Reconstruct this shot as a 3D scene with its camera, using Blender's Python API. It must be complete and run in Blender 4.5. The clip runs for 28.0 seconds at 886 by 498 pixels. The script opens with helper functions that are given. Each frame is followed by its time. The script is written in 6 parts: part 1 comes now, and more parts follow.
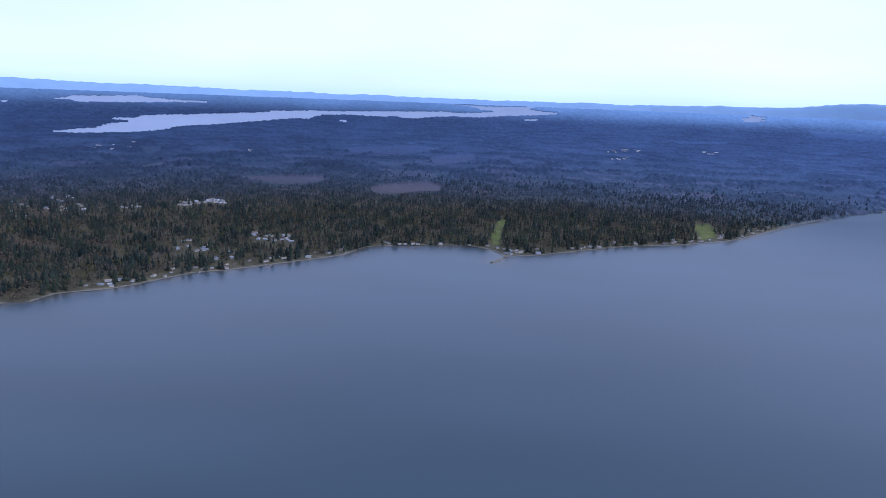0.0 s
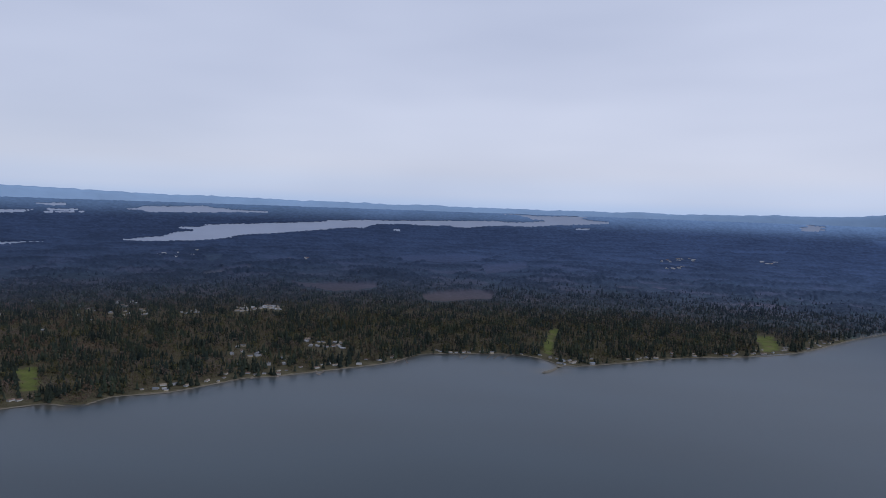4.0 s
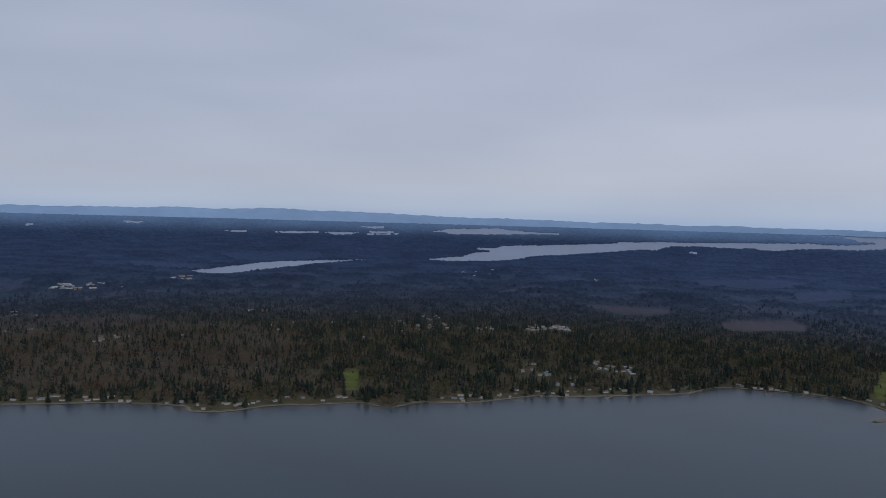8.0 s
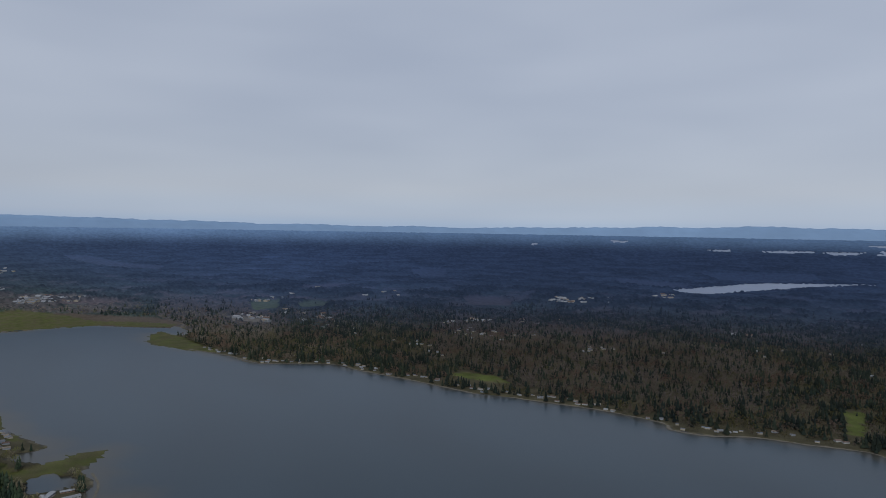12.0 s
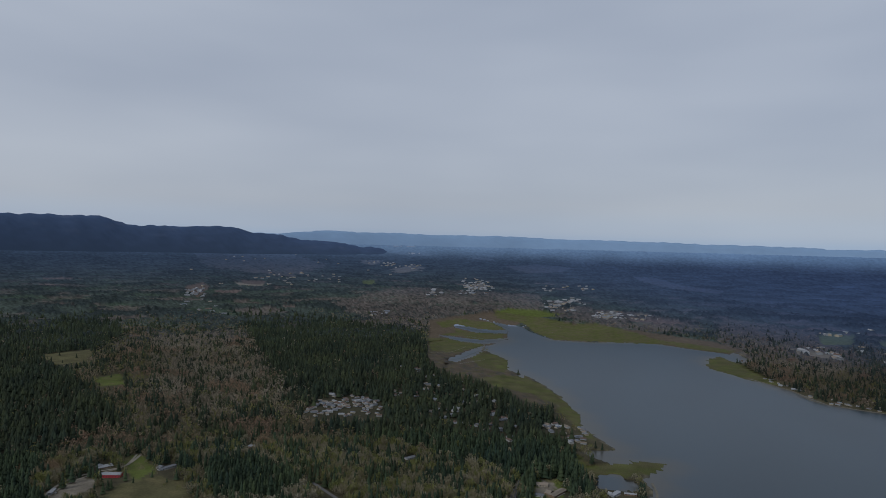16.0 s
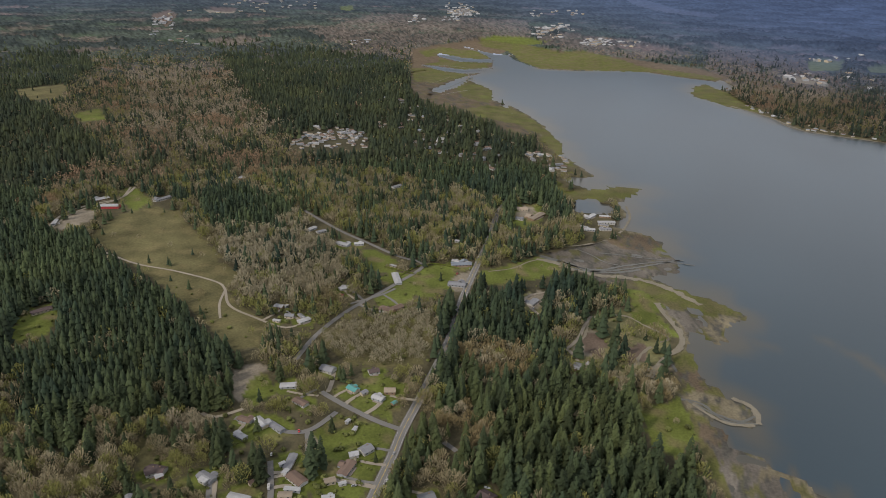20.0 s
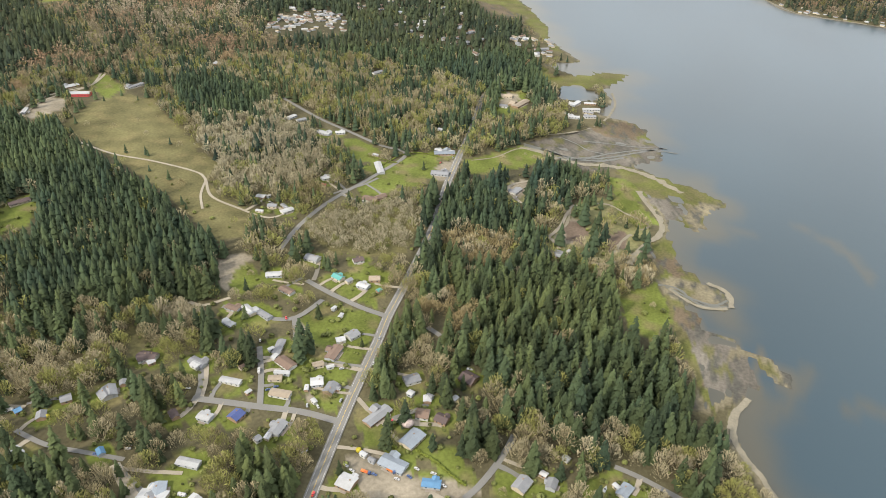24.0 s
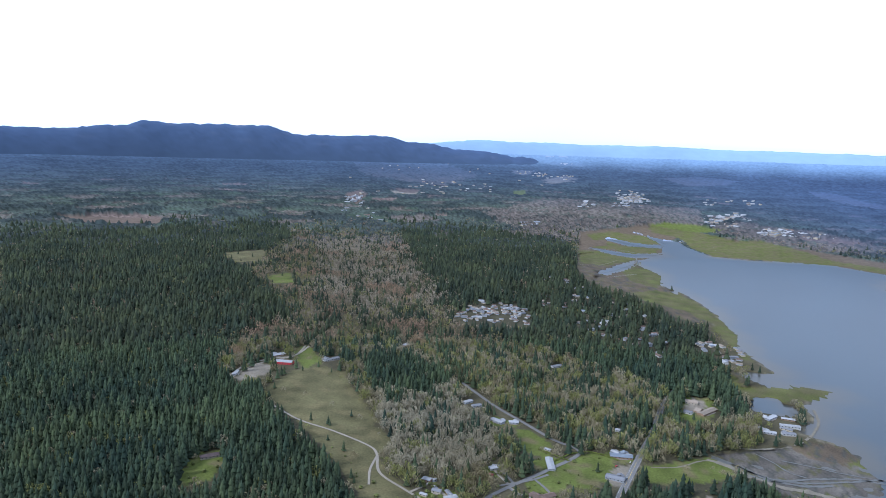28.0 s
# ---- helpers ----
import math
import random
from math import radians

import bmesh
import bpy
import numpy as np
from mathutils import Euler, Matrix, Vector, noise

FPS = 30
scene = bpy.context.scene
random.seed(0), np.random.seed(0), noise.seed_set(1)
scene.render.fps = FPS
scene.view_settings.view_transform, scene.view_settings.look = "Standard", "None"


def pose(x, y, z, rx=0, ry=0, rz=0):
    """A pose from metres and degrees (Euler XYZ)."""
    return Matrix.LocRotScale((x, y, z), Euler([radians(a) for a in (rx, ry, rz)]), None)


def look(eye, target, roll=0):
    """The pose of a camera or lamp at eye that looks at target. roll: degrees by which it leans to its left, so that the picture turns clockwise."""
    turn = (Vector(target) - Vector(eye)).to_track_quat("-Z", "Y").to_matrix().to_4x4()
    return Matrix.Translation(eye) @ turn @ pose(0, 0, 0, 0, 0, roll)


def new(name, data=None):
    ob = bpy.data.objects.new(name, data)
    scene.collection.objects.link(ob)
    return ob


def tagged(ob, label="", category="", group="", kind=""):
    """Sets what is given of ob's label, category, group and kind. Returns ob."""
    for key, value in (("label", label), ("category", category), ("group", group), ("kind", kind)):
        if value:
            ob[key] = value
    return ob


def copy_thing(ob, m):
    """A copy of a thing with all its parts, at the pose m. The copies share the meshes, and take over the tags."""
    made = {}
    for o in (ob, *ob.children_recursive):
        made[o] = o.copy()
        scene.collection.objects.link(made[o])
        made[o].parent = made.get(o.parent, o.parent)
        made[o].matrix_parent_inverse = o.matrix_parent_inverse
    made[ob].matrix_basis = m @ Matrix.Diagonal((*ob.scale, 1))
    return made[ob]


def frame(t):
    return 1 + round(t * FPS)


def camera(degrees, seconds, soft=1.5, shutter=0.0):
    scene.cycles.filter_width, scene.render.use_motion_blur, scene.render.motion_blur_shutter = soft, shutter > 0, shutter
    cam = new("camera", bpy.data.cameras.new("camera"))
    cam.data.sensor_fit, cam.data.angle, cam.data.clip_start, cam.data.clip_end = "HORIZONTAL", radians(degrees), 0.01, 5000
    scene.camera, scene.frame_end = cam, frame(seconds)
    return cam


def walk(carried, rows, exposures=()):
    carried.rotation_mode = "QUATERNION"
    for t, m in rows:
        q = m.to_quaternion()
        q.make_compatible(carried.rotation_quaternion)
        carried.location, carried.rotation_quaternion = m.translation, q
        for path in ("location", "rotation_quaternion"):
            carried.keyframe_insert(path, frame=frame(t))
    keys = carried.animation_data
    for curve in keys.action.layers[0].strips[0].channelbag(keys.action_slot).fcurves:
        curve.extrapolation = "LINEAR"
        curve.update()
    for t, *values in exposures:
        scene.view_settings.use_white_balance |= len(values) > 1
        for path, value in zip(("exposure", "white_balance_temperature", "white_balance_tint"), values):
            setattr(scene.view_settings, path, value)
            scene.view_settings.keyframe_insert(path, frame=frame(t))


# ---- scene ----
cam = camera(65.0, 28.0, soft=0.9)
EYE = 400.0


def looking(yaw, pitch, roll):
    """The pose of the hovering camera: yaw to the left of +y, pitch up, roll."""
    a, b = radians(yaw), radians(pitch)
    ahead = Vector((-math.sin(a) * math.cos(b), math.cos(a) * math.cos(b), math.sin(b)))
    eye = Vector((0, 0, EYE))
    return look(eye, eye + ahead, roll)


PATH = [
    (0, 0.00, -12.14, 2.17),
    (0.5, 0.04, -9.89, 2.19),
    (1, 0.14, -9.94, 2.12),
    (1.5, 4.59, -10.04, 2.15),
    (2, 4.57, -10.04, 2.13),
    (2.5, 4.59, -6.97, 2.05),
    (3, 4.64, -3.54, 2.04),
    (3.5, 4.63, -3.62, 2.06),
    (5.5, 4.49, -2.28, 1.71),
    (6, 7.95, -2.36, 1.67),
    (6.5, 16.17, -2.36, 1.67),
    (7, 22.25, -2.38, 1.59),
    (7.5, 24.54, -2.38, 1.58),
    (8, 28.24, -2.37, 1.59),
    (8.5, 31.18, -2.36, 1.62),
    (9, 34.45, -2.33, 1.59),
    (9.5, 39.96, -2.29, 1.56),
    (10, 45.65, -2.24, 1.56),
    (10.5, 50.94, -2.17, 1.63),
    (11, 56.23, -2.09, 1.75),
    (11.5, 61.46, -1.86, 1.35),
    (13.5, 82.07, -1.19, 0.81),
    (14, 87.85, -1.03, 0.98),
    (14.5, 93.42, -0.92, 1.04),
    (15, 98.76, -0.80, 1.16),
    (15.5, 104.43, -0.68, 1.30),
    (16, 110.48, -0.53, 1.42),
    (16.5, 112.05, -0.41, 1.49),
    (17, 111.69, -0.18, 1.40),
    (17.5, 111.37, 1.90, 1.37),
    (18, 111.05, 2.01, 1.35),
    (18.2, 110.74, -2.07, 1.17),
    (18.5, 110.03, -10.22, 0.85),
    (19, 109.09, -21.38, 0.97),
    (19.5, 108.87, -22.41, 1.06),
    (20, 108.69, -22.39, 1.09),
    (20.5, 108.52, -22.38, 1.16),
    (22.5, 107.70, -22.32, 1.35),
    (22.9, 107.62, -22.85, 1.28),
    (23, 107.49, -24.02, 1.46),
    (23.5, 107.18, -31.00, 1.53),
    (24, 106.90, -31.46, 1.62),
    (24.5, 106.69, -31.45, 1.70),
    (25, 106.76, -31.44, 1.64),
    (25.5, 123.29, -31.53, 2.30),
    (26, 123.14, -31.38, 2.24),
    (26.5, 123.00, -26.70, 2.11),
    (27, 122.89, -20.43, 2.00),
    (27.5, 122.78, -14.21, 1.89),
    (28, 122.64, -8.24, 1.72),
]
EXPOSURES = [
    (0.0, 0.4, 4900, 25), (1.0, 0.0, 5000, 26), (2.0, -0.05, 5250, 20), (3.5, -0.36, 5700, 18), (6.0, -0.36, 5750, 16), (7.0, -0.68, 5800, 15), (8.0, -0.68, 5800, 15), (11.0, -0.64, 5850, 13), (14.0, -0.68, 5900, 11),
    (17.0, -0.73, 5900, 11), (18.0, -0.82, 5950, 12), (19.0, -0.5, 6800, 16), (20.0, 0.5, 7000, 14), (22.5, 1.58, 6950, 10), (25.0, 1.68, 7300, 9), (26.0, 1.72, 7100, 10), (27.0, 1.7, 6400, 13), (28.0, 0.95, 5300, 14),
]
walk(cam, [(t, looking(*a)) for t, *a in PATH], EXPOSURES)

# ---- world and sun ----
SUN_YAW, SUN_HEIGHT = -118.0, 40.0
world = bpy.data.worlds.new("overcast_sky")
scene.world = world
world.use_nodes = True
wn, wl = world.node_tree.nodes, world.node_tree.links
wn.clear()
w_out = wn.new("ShaderNodeOutputWorld")
w_sky = wn.new("ShaderNodeTexSky")
w_sky.sky_type, w_sky.sun_disc = "NISHITA", False
w_sky.sun_elevation, w_sky.sun_rotation = radians(SUN_HEIGHT), radians(-SUN_YAW)
w_b1 = wn.new("ShaderNodeBackground")
w_b1.inputs["Strength"].default_value = 0.09
wl.new(w_sky.outputs[0], w_b1.inputs["Color"])
w_co = wn.new("ShaderNodeTexCoord")
w_map = wn.new("ShaderNodeMapping")
w_map.inputs["Scale"].default_value = (1.2, 1.2, 5.5)
wl.new(w_co.outputs["Generated"], w_map.inputs["Vector"])
w_noise = wn.new("ShaderNodeTexNoise")
w_noise.inputs["Scale"].default_value, w_noise.inputs["Detail"].default_value = 1.1, 3.0
wl.new(w_map.outputs[0], w_noise.inputs["Vector"])
w_ramp = wn.new("ShaderNodeValToRGB")
w_ramp.color_ramp.elements[0].position, w_ramp.color_ramp.elements[0].color = 0.25, (0.470, 0.505, 0.565, 1)
w_ramp.color_ramp.elements[1].position, w_ramp.color_ramp.elements[1].color = 0.75, (0.655, 0.680, 0.710, 1)
wl.new(w_noise.outputs[0], w_ramp.inputs[0])
w_b2 = wn.new("ShaderNodeBackground")
w_b2.inputs["Strength"].default_value = 1.30
w_dot = wn.new("ShaderNodeVectorMath")
w_dot.operation = "DOT_PRODUCT"
w_dot.inputs[1].default_value = (math.sin(radians(75)), math.cos(radians(75)), 0.0)
wl.new(w_co.outputs["Generated"], w_dot.inputs[0])
w_side = wn.new("ShaderNodeMapRange")
for _k, _v in (("From Min", -1.0), ("From Max", 1.0), ("To Min", 1.06), ("To Max", 1.20)):
    w_side.inputs[_k].default_value = _v
wl.new(w_dot.outputs["Value"], w_side.inputs["Value"])
w_tone = wn.new("ShaderNodeVectorMath")
w_tone.operation = "SCALE"
wl.new(w_ramp.outputs[0], w_tone.inputs[0])
wl.new(w_side.outputs[0], w_tone.inputs["Scale"])
# a pale band over the skyline, blue at its foot
w_sep = wn.new("ShaderNodeSeparateXYZ")
wl.new(w_co.outputs["Generated"], w_sep.inputs[0])
w_low = wn.new("ShaderNodeValToRGB")
w_low.color_ramp.interpolation = "EASE"
for _k, _c in enumerate(((0.0, (0.74, 0.87, 1.0)), (0.022, (0.88, 0.93, 0.98)), (0.06, (0.96, 0.94, 0.92)), (0.36, (0.93, 0.93, 0.93)), (1.0, (0.50, 0.53, 0.58)))):
    _e = w_low.color_ramp.elements[_k] if _k < 2 else w_low.color_ramp.elements.new(_c[0])
    _e.position, _e.color = _c[0], (*_c[1], 1)
wl.new(w_sep.outputs["Z"], w_low.inputs[0])
w_band = wn.new("ShaderNodeVectorMath")
w_band.operation = "MULTIPLY"
wl.new(w_tone.outputs[0], w_band.inputs[0])
wl.new(w_low.outputs[0], w_band.inputs[1])
wl.new(w_band.outputs[0], w_b2.inputs["Color"])
w_mix = wn.new("ShaderNodeMixShader")
w_mix.inputs[0].default_value = 0.82
wl.new(w_b1.outputs[0], w_mix.inputs[1])
wl.new(w_b2.outputs[0], w_mix.inputs[2])
wl.new(w_mix.outputs[0], w_out.inputs[0])

sun = new("sun", bpy.data.lights.new("sun", "SUN"))
sun.data.energy, sun.data.angle, sun.data.color = 1.8, radians(6), (1.0, 0.95, 0.87)
_a, _b = radians(SUN_YAW), radians(SUN_HEIGHT)
sun.matrix_world = look((0, 0, 1200), Vector((0, 0, 1200)) - Vector((-math.sin(_a) * math.cos(_b), math.cos(_a) * math.cos(_b), math.sin(_b))))


# ---- materials ----
def material(name, colour, rough=0.9, scale=0.2, spread=0.25, fine=3.0, bump=0.0, spec=0.3, attr="", rand="", metal=0.0):
    """A procedural surface: a base colour (or a colour attribute) varied at two scales, by a tint attribute, by object or by island."""
    m = bpy.data.materials.new(name)
    m.use_nodes = True
    n, l = m.node_tree.nodes, m.node_tree.links
    p = n["Principled BSDF"]
    p.inputs["Roughness"].default_value = rough
    p.inputs["Specular IOR Level"].default_value = spec
    p.inputs["Metallic"].default_value = metal
    geo = n.new("ShaderNodeNewGeometry")
    big, small = n.new("ShaderNodeTexNoise"), n.new("ShaderNodeTexNoise")
    for node, s, d in ((big, scale, 4.0), (small, fine, 3.0)):
        node.inputs["Scale"].default_value, node.inputs["Detail"].default_value = s, d
        l.new(geo.outputs["Position"], node.inputs["Vector"])
    add = n.new("ShaderNodeMath")
    add.operation = "ADD"
    l.new(big.outputs[0], add.inputs[0])
    l.new(small.outputs[0], add.inputs[1])
    last = add.outputs[0]
    if rand:
        if rand == "object":
            src = n.new("ShaderNodeObjectInfo").outputs["Random"]
        elif rand == "island":
            src = geo.outputs["Random Per Island"]
        else:
            at = n.new("ShaderNodeAttribute")
            at.attribute_name = rand
            src = at.outputs["Fac"]
        more = n.new("ShaderNodeMath")
        more.operation = "MULTIPLY_ADD"
        more.inputs[1].default_value = 0.8
        l.new(src, more.inputs[0])
        l.new(last, more.inputs[2])
        less = n.new("ShaderNodeMath")
        less.operation = "SUBTRACT"
        less.inputs[1].default_value = 0.4
        l.new(more.outputs[0], less.inputs[0])
        last = less.outputs[0]
    rng = n.new("ShaderNodeMapRange")
    for k, v in (("From Min", 0.5), ("From Max", 1.5), ("To Min", 1 - spread), ("To Max", 1 + spread)):
        rng.inputs[k].default_value = v
    l.new(last, rng.inputs["Value"])
    mul = n.new("ShaderNodeVectorMath")
    mul.operation = "SCALE"
    l.new(rng.outputs[0], mul.inputs["Scale"])
    if attr:
        ca = n.new("ShaderNodeAttribute")
        ca.attribute_name = attr
        l.new(ca.outputs["Color"], mul.inputs[0])
    else:
        mul.inputs[0].default_value = colour[:3]
    l.new(mul.outputs[0], p.inputs["Base Color"])
    if bump:
        bp = n.new("ShaderNodeBump")
        bp.inputs["Strength"].default_value, bp.inputs["Distance"].default_value = min(bump, 1.0), bump
        l.new(small.outputs[0], bp.inputs["Height"])
        l.new(bp.outputs[0], p.inputs["Normal"])
    return m


M_GROUND = material("ground_cover", (0.1, 0.1, 0.1), 0.95, 0.02, 0.45, 0.35, 0.3, 0.1, attr="cover")
M_CONIFER = material("conifer_needles", (0.043, 0.057, 0.029), 0.85, 0.004, 0.25, 0.5, 0, 0.15, attr="needle")
M_CONIFER_OB = material("conifer_branches", (0.036, 0.050, 0.026), 0.85, 0.004, 0.5, 0.6, 0, 0.15, rand="object")
M_BARE = material("bare_twigs", (0.135, 0.105, 0.075), 0.95, 0.004, 0.5, 0.5, 0, 0.1, attr="bark")
M_BARE_OB = material("bare_branches", (0.230, 0.205, 0.155), 0.95, 0.004, 0.5, 0.5, 0, 0.1, rand="object")
M_CONIFER_OLIVE = material("conifer_branches_light", (0.050, 0.062, 0.026), 0.85, 0.004, 0.5, 0.6, 0, 0.15, rand="object")
M_BARE_MOSSY = material("mossy_branches", (0.160, 0.155, 0.070), 0.95, 0.004, 0.5, 0.5, 0, 0.1, rand="object")
M_TRUNK = material("bark", (0.13, 0.10, 0.075), 0.95, 0.3, 0.3, 4.0, 0.05)
M_FAR = material("far_forest", (0.03, 0.05, 0.025), 0.95, 0.003, 0.3, 0.05, 0, 0.05, attr="hazed_colour")
M_RANGE = material("far_range", (0.2, 0.3, 0.4), 1.0, 0.0012, 0.12, 0.004, 0, 0.0, attr="hazed_colour")
M_SAND = material("beach_sand", (0.165, 0.148, 0.112), 0.95, 0.08, 0.3, 0.8, 0.02)
# pale base colour stands in for the sky's reflection on the far inlets
M_FAR_WATER = material("far_water", (0.24, 0.28, 0.36), 0.4, 0.002, 0.1, 0.01)
M_ASPHALT = material("asphalt", (0.140, 0.136, 0.128), 0.9, 0.05, 0.2, 3.0, 0.01)
M_GRAVEL = material("gravel", (0.235, 0.208, 0.165), 0.95, 0.06, 0.25, 2.0, 0.03)
M_WHITE_LINE = material("road_paint_white", (0.45, 0.45, 0.43), 0.7, 0.2, 0.2)
M_YELLOW_LINE = material("road_paint_yellow", (0.6, 0.42, 0.08), 0.7, 0.2, 0.2)
M_PLANK = material("weathered_planks", (0.22, 0.19, 0.16), 0.9, 0.2, 0.3, 2.0)
M_GLASS = material("window_glass", (0.04, 0.05, 0.06), 0.1, 0.2, 0.1, 3.0, 0, 0.6)
M_TRIM = material("white_trim", (0.75, 0.75, 0.72), 0.6, 0.3, 0.08)
ROOFS = {k: material("roof_" + nme, c, r, 0.25, 0.22, 2.5, 0.02, 0.3, rand="object") for k, nme, c, r in (
    ("w", "white_metal", (0.29, 0.295, 0.30), 0.6), ("g", "grey_shingle", (0.165, 0.17, 0.18), 0.85), ("t", "tan_shingle", (0.235, 0.195, 0.15), 0.9),
    ("b", "brown_shingle", (0.135, 0.095, 0.075), 0.9), ("d", "dark_shingle", (0.07, 0.052, 0.05), 0.9), ("s", "slate_blue_metal", (0.17, 0.195, 0.225), 0.6),
    ("n", "navy_metal", (0.05, 0.07, 0.18), 0.4), ("r", "red_metal", (0.21, 0.05, 0.048), 0.6), ("c", "teal_metal", (0.06, 0.20, 0.19), 0.5), ("a", "blue_tarp", (0.07, 0.16, 0.27), 0.6))}
WALLS = [material("siding_" + nme, c, 0.75, 0.3, 0.12, 3.0, 0.01, 0.3) for nme, c in (
    ("white", (0.36, 0.36, 0.34)), ("cream", (0.35, 0.31, 0.24)), ("grey", (0.26, 0.275, 0.29)), ("brown", (0.22, 0.15, 0.10)), ("red", (0.34, 0.04, 0.045)))]

# the water: dark below, a fine chop on top
M_WATER = bpy.data.materials.new("sea_water")
M_WATER.use_nodes = True
_n, _l = M_WATER.node_tree.nodes, M_WATER.node_tree.links
_p = _n["Principled BSDF"]
_p.inputs["Roughness"].default_value, _p.inputs["IOR"].default_value = 0.3, 1.33
_at = _n.new("ShaderNodeAttribute")
_at.attribute_name = "depth_colour"
_l.new(_at.outputs["Color"], _p.inputs["Base Color"])
_g = _n.new("ShaderNodeNewGeometry")
_w1 = _n.new("ShaderNodeTexNoise")
_w1.inputs["Scale"].default_value, _w1.inputs["Detail"].default_value = 0.12, 2.0
_l.new(_g.outputs["Position"], _w1.inputs["Vector"])
_bp = _n.new("ShaderNodeBump")
_bp.inputs["Strength"].default_value, _bp.inputs["Distance"].default_value = 0.06, 0.5
_l.new(_w1.outputs[0], _bp.inputs["Height"])
_l.new(_bp.outputs[0], _p.inputs["Normal"])


# ---- the plan ----
# the plan, in metres from the point below the camera: outlines of water, land cover and forest
SHORE_A = [(1817, 2850), (1615, 2767), (1254, 2484), (920, 2162), (703, 2043), (519, 1985), (337, 1876), (221, 1814), (183, 1814), (140, 1734), (122, 1718), (167, 1804), (119, 1889), (25, 1918), (-192, 1862), (-266, 1737), (-409, 1613), (-495, 1543), (-559, 1507), (-608, 1439), (-668, 1362), (-754, 1308), (-773, 1247)]
SHORE_B = [(-808, 1234), (-854, 1236), (-925, 1171), (-997, 1111), (-1042, 1028), (-1098, 991), (-1150, 1007), (-1280, 945), (-1383, 864), (-1451, 813)]
SHORE_C = [(-1511, 749), (-1703, 657), (-1869, 564), (-1980, 514), (-2062, 314), (-2217, 246), (-2360, 145), (-2616, 21), (-2734, 37), (-2668, 141), (-2746, 179), (-2986, 108), (-3057, -38), (-3040, -235), (-2924, -415), (-2909, -576), (-3097, -725), (-3221, -793), (-3169, -844), (-3317, -970), (-3149, -876), (-3069, -819), (-2819, -840), (-2795, -750), (-2626, -782), (-2581, -820), (-2323, -617), (-2160, -582), (-2040, -460), (-1825, -333), (-1728, -326), (-1660, -267), (-1541, -235), (-1398, -145), (-1358, -203), (-1330, -121), (-1342, -54), (-1282, -75), (-1242, -83), (-1194, -62)]
SHORE_D = [(-1155, -69), (-1111, -74), (-1097, -20), (-1063, 4), (-1012, -5), (-989, -94), (-954, -41), (-909, 17), (-887, 66), (-859, 108), (-829, 98), (-814, 85), (-768, 87), (-774, 64), (-840, 32), (-842, 14), (-781, 45), (-746, 46), (-694, 30), (-667, 55), (-649, 84), (-628, 109), (-609, 104), (-620, 70), (-585, 63), (-560, 71), (-521, 79), (-486, 88), (-463, 84), (-485, 106), (-490, 122), (-459, 110), (-433, 109), (-404, 123), (-386, 135)]
SHORE_E = [(-230, 135), (-100, 152), (60, 160), (260, 60), (600, -50), (1500, -100), (3500, 0), (4900, 600), (4900, 3700), (3800, 3700), (2400, 3000)]
SHORE = SHORE_A + SHORE_B + SHORE_C + SHORE_D + SHORE_E
ZONES = []


def zone(kind, *outline):
    ZONES.append((kind, np.array(outline, float)))


zone("water", (-2082, 3709), (-1987, 3818), (-1934, 3849), (-1922, 3908), (-1890, 3976), (-1821, 4023), (-1832, 4048), (-1925, 4018), (-1906, 4048), (-1803, 4112), (-1803, 4151), (-1622, 4249), (-1386, 4370), (-1134, 4490), (-1118, 4513), (-1085, 4379), (-1193, 4308), (-1282, 4256), (-1395, 4181), (-1506, 4114), (-1579, 4061), (-1598, 4010), (-1691, 3923), (-1761, 3866), (-1837, 3827), (-1954, 3752), (-2073, 3693))
zone("water", (-1124, 4507), (-1118, 4513), (-864, 4590), (-355, 4690), (-16, 4723), (22, 4709), (211, 4720), (303, 4740), (296, 4761), (213, 4771), (194, 4795), (98, 4831), (-38, 4838), (1, 4849), (175, 4827), (291, 4814), (503, 4813), (619, 4825), (753, 4817), (682, 4806), (559, 4796), (549, 4772), (611, 4744), (725, 4713), (719, 4697), (549, 4692), (323, 4680), (202, 4650), (23, 4661), (-126, 4637), (-192, 4606), (-273, 4595), (-330, 4618), (-495, 4594), (-642, 4586), (-783, 4552), (-849, 4512), (-871, 4459), (-978, 4437), (-1092, 4377))
zone("water", (-2310, 4123), (-2239, 4191), (-2242, 4216), (-1910, 4408), (-1881, 4398), (-1760, 4429), (-1534, 4498), (-1526, 4484), (-1687, 4425), (-2030, 4246), (-2188, 4157), (-2229, 4171))
zone("water", (-2645, 3844), (-2478, 3975), (-2471, 3962), (-2637, 3831))
zone("water", (1406, 4682), (1473, 4659), (1637, 4595), (1633, 4581), (1483, 4626))
zone("water", (1831, 4430), (1883, 4429), (1874, 4471), (1909, 4452), (1916, 4426), (1975, 4399), (1930, 4390), (1967, 4362), (1877, 4367), (1842, 4386))
zone("water", (-688, 4483), (-643, 4493), (-646, 4469), (-684, 4460))
zone("water", (499, 4629), (588, 4627), (571, 4605), (504, 4607))
zone("water", (-3340, 3259), (-3257, 3358), (-3236, 3348), (-3275, 3299))
zone("water", (-3123, 3460), (-3023, 3572), (-2906, 3668), (-2895, 3654), (-3059, 3500))
zone("water", (-2881, 3685), (-2698, 3834), (-2735, 3756), (-2807, 3695))
zone("water", (-2755, 3900), (-2620, 4004), (-2601, 3991), (-2673, 3931))
zone("water", (-2661, 3880), (-2521, 3980), (-2515, 3957), (-2630, 3870))
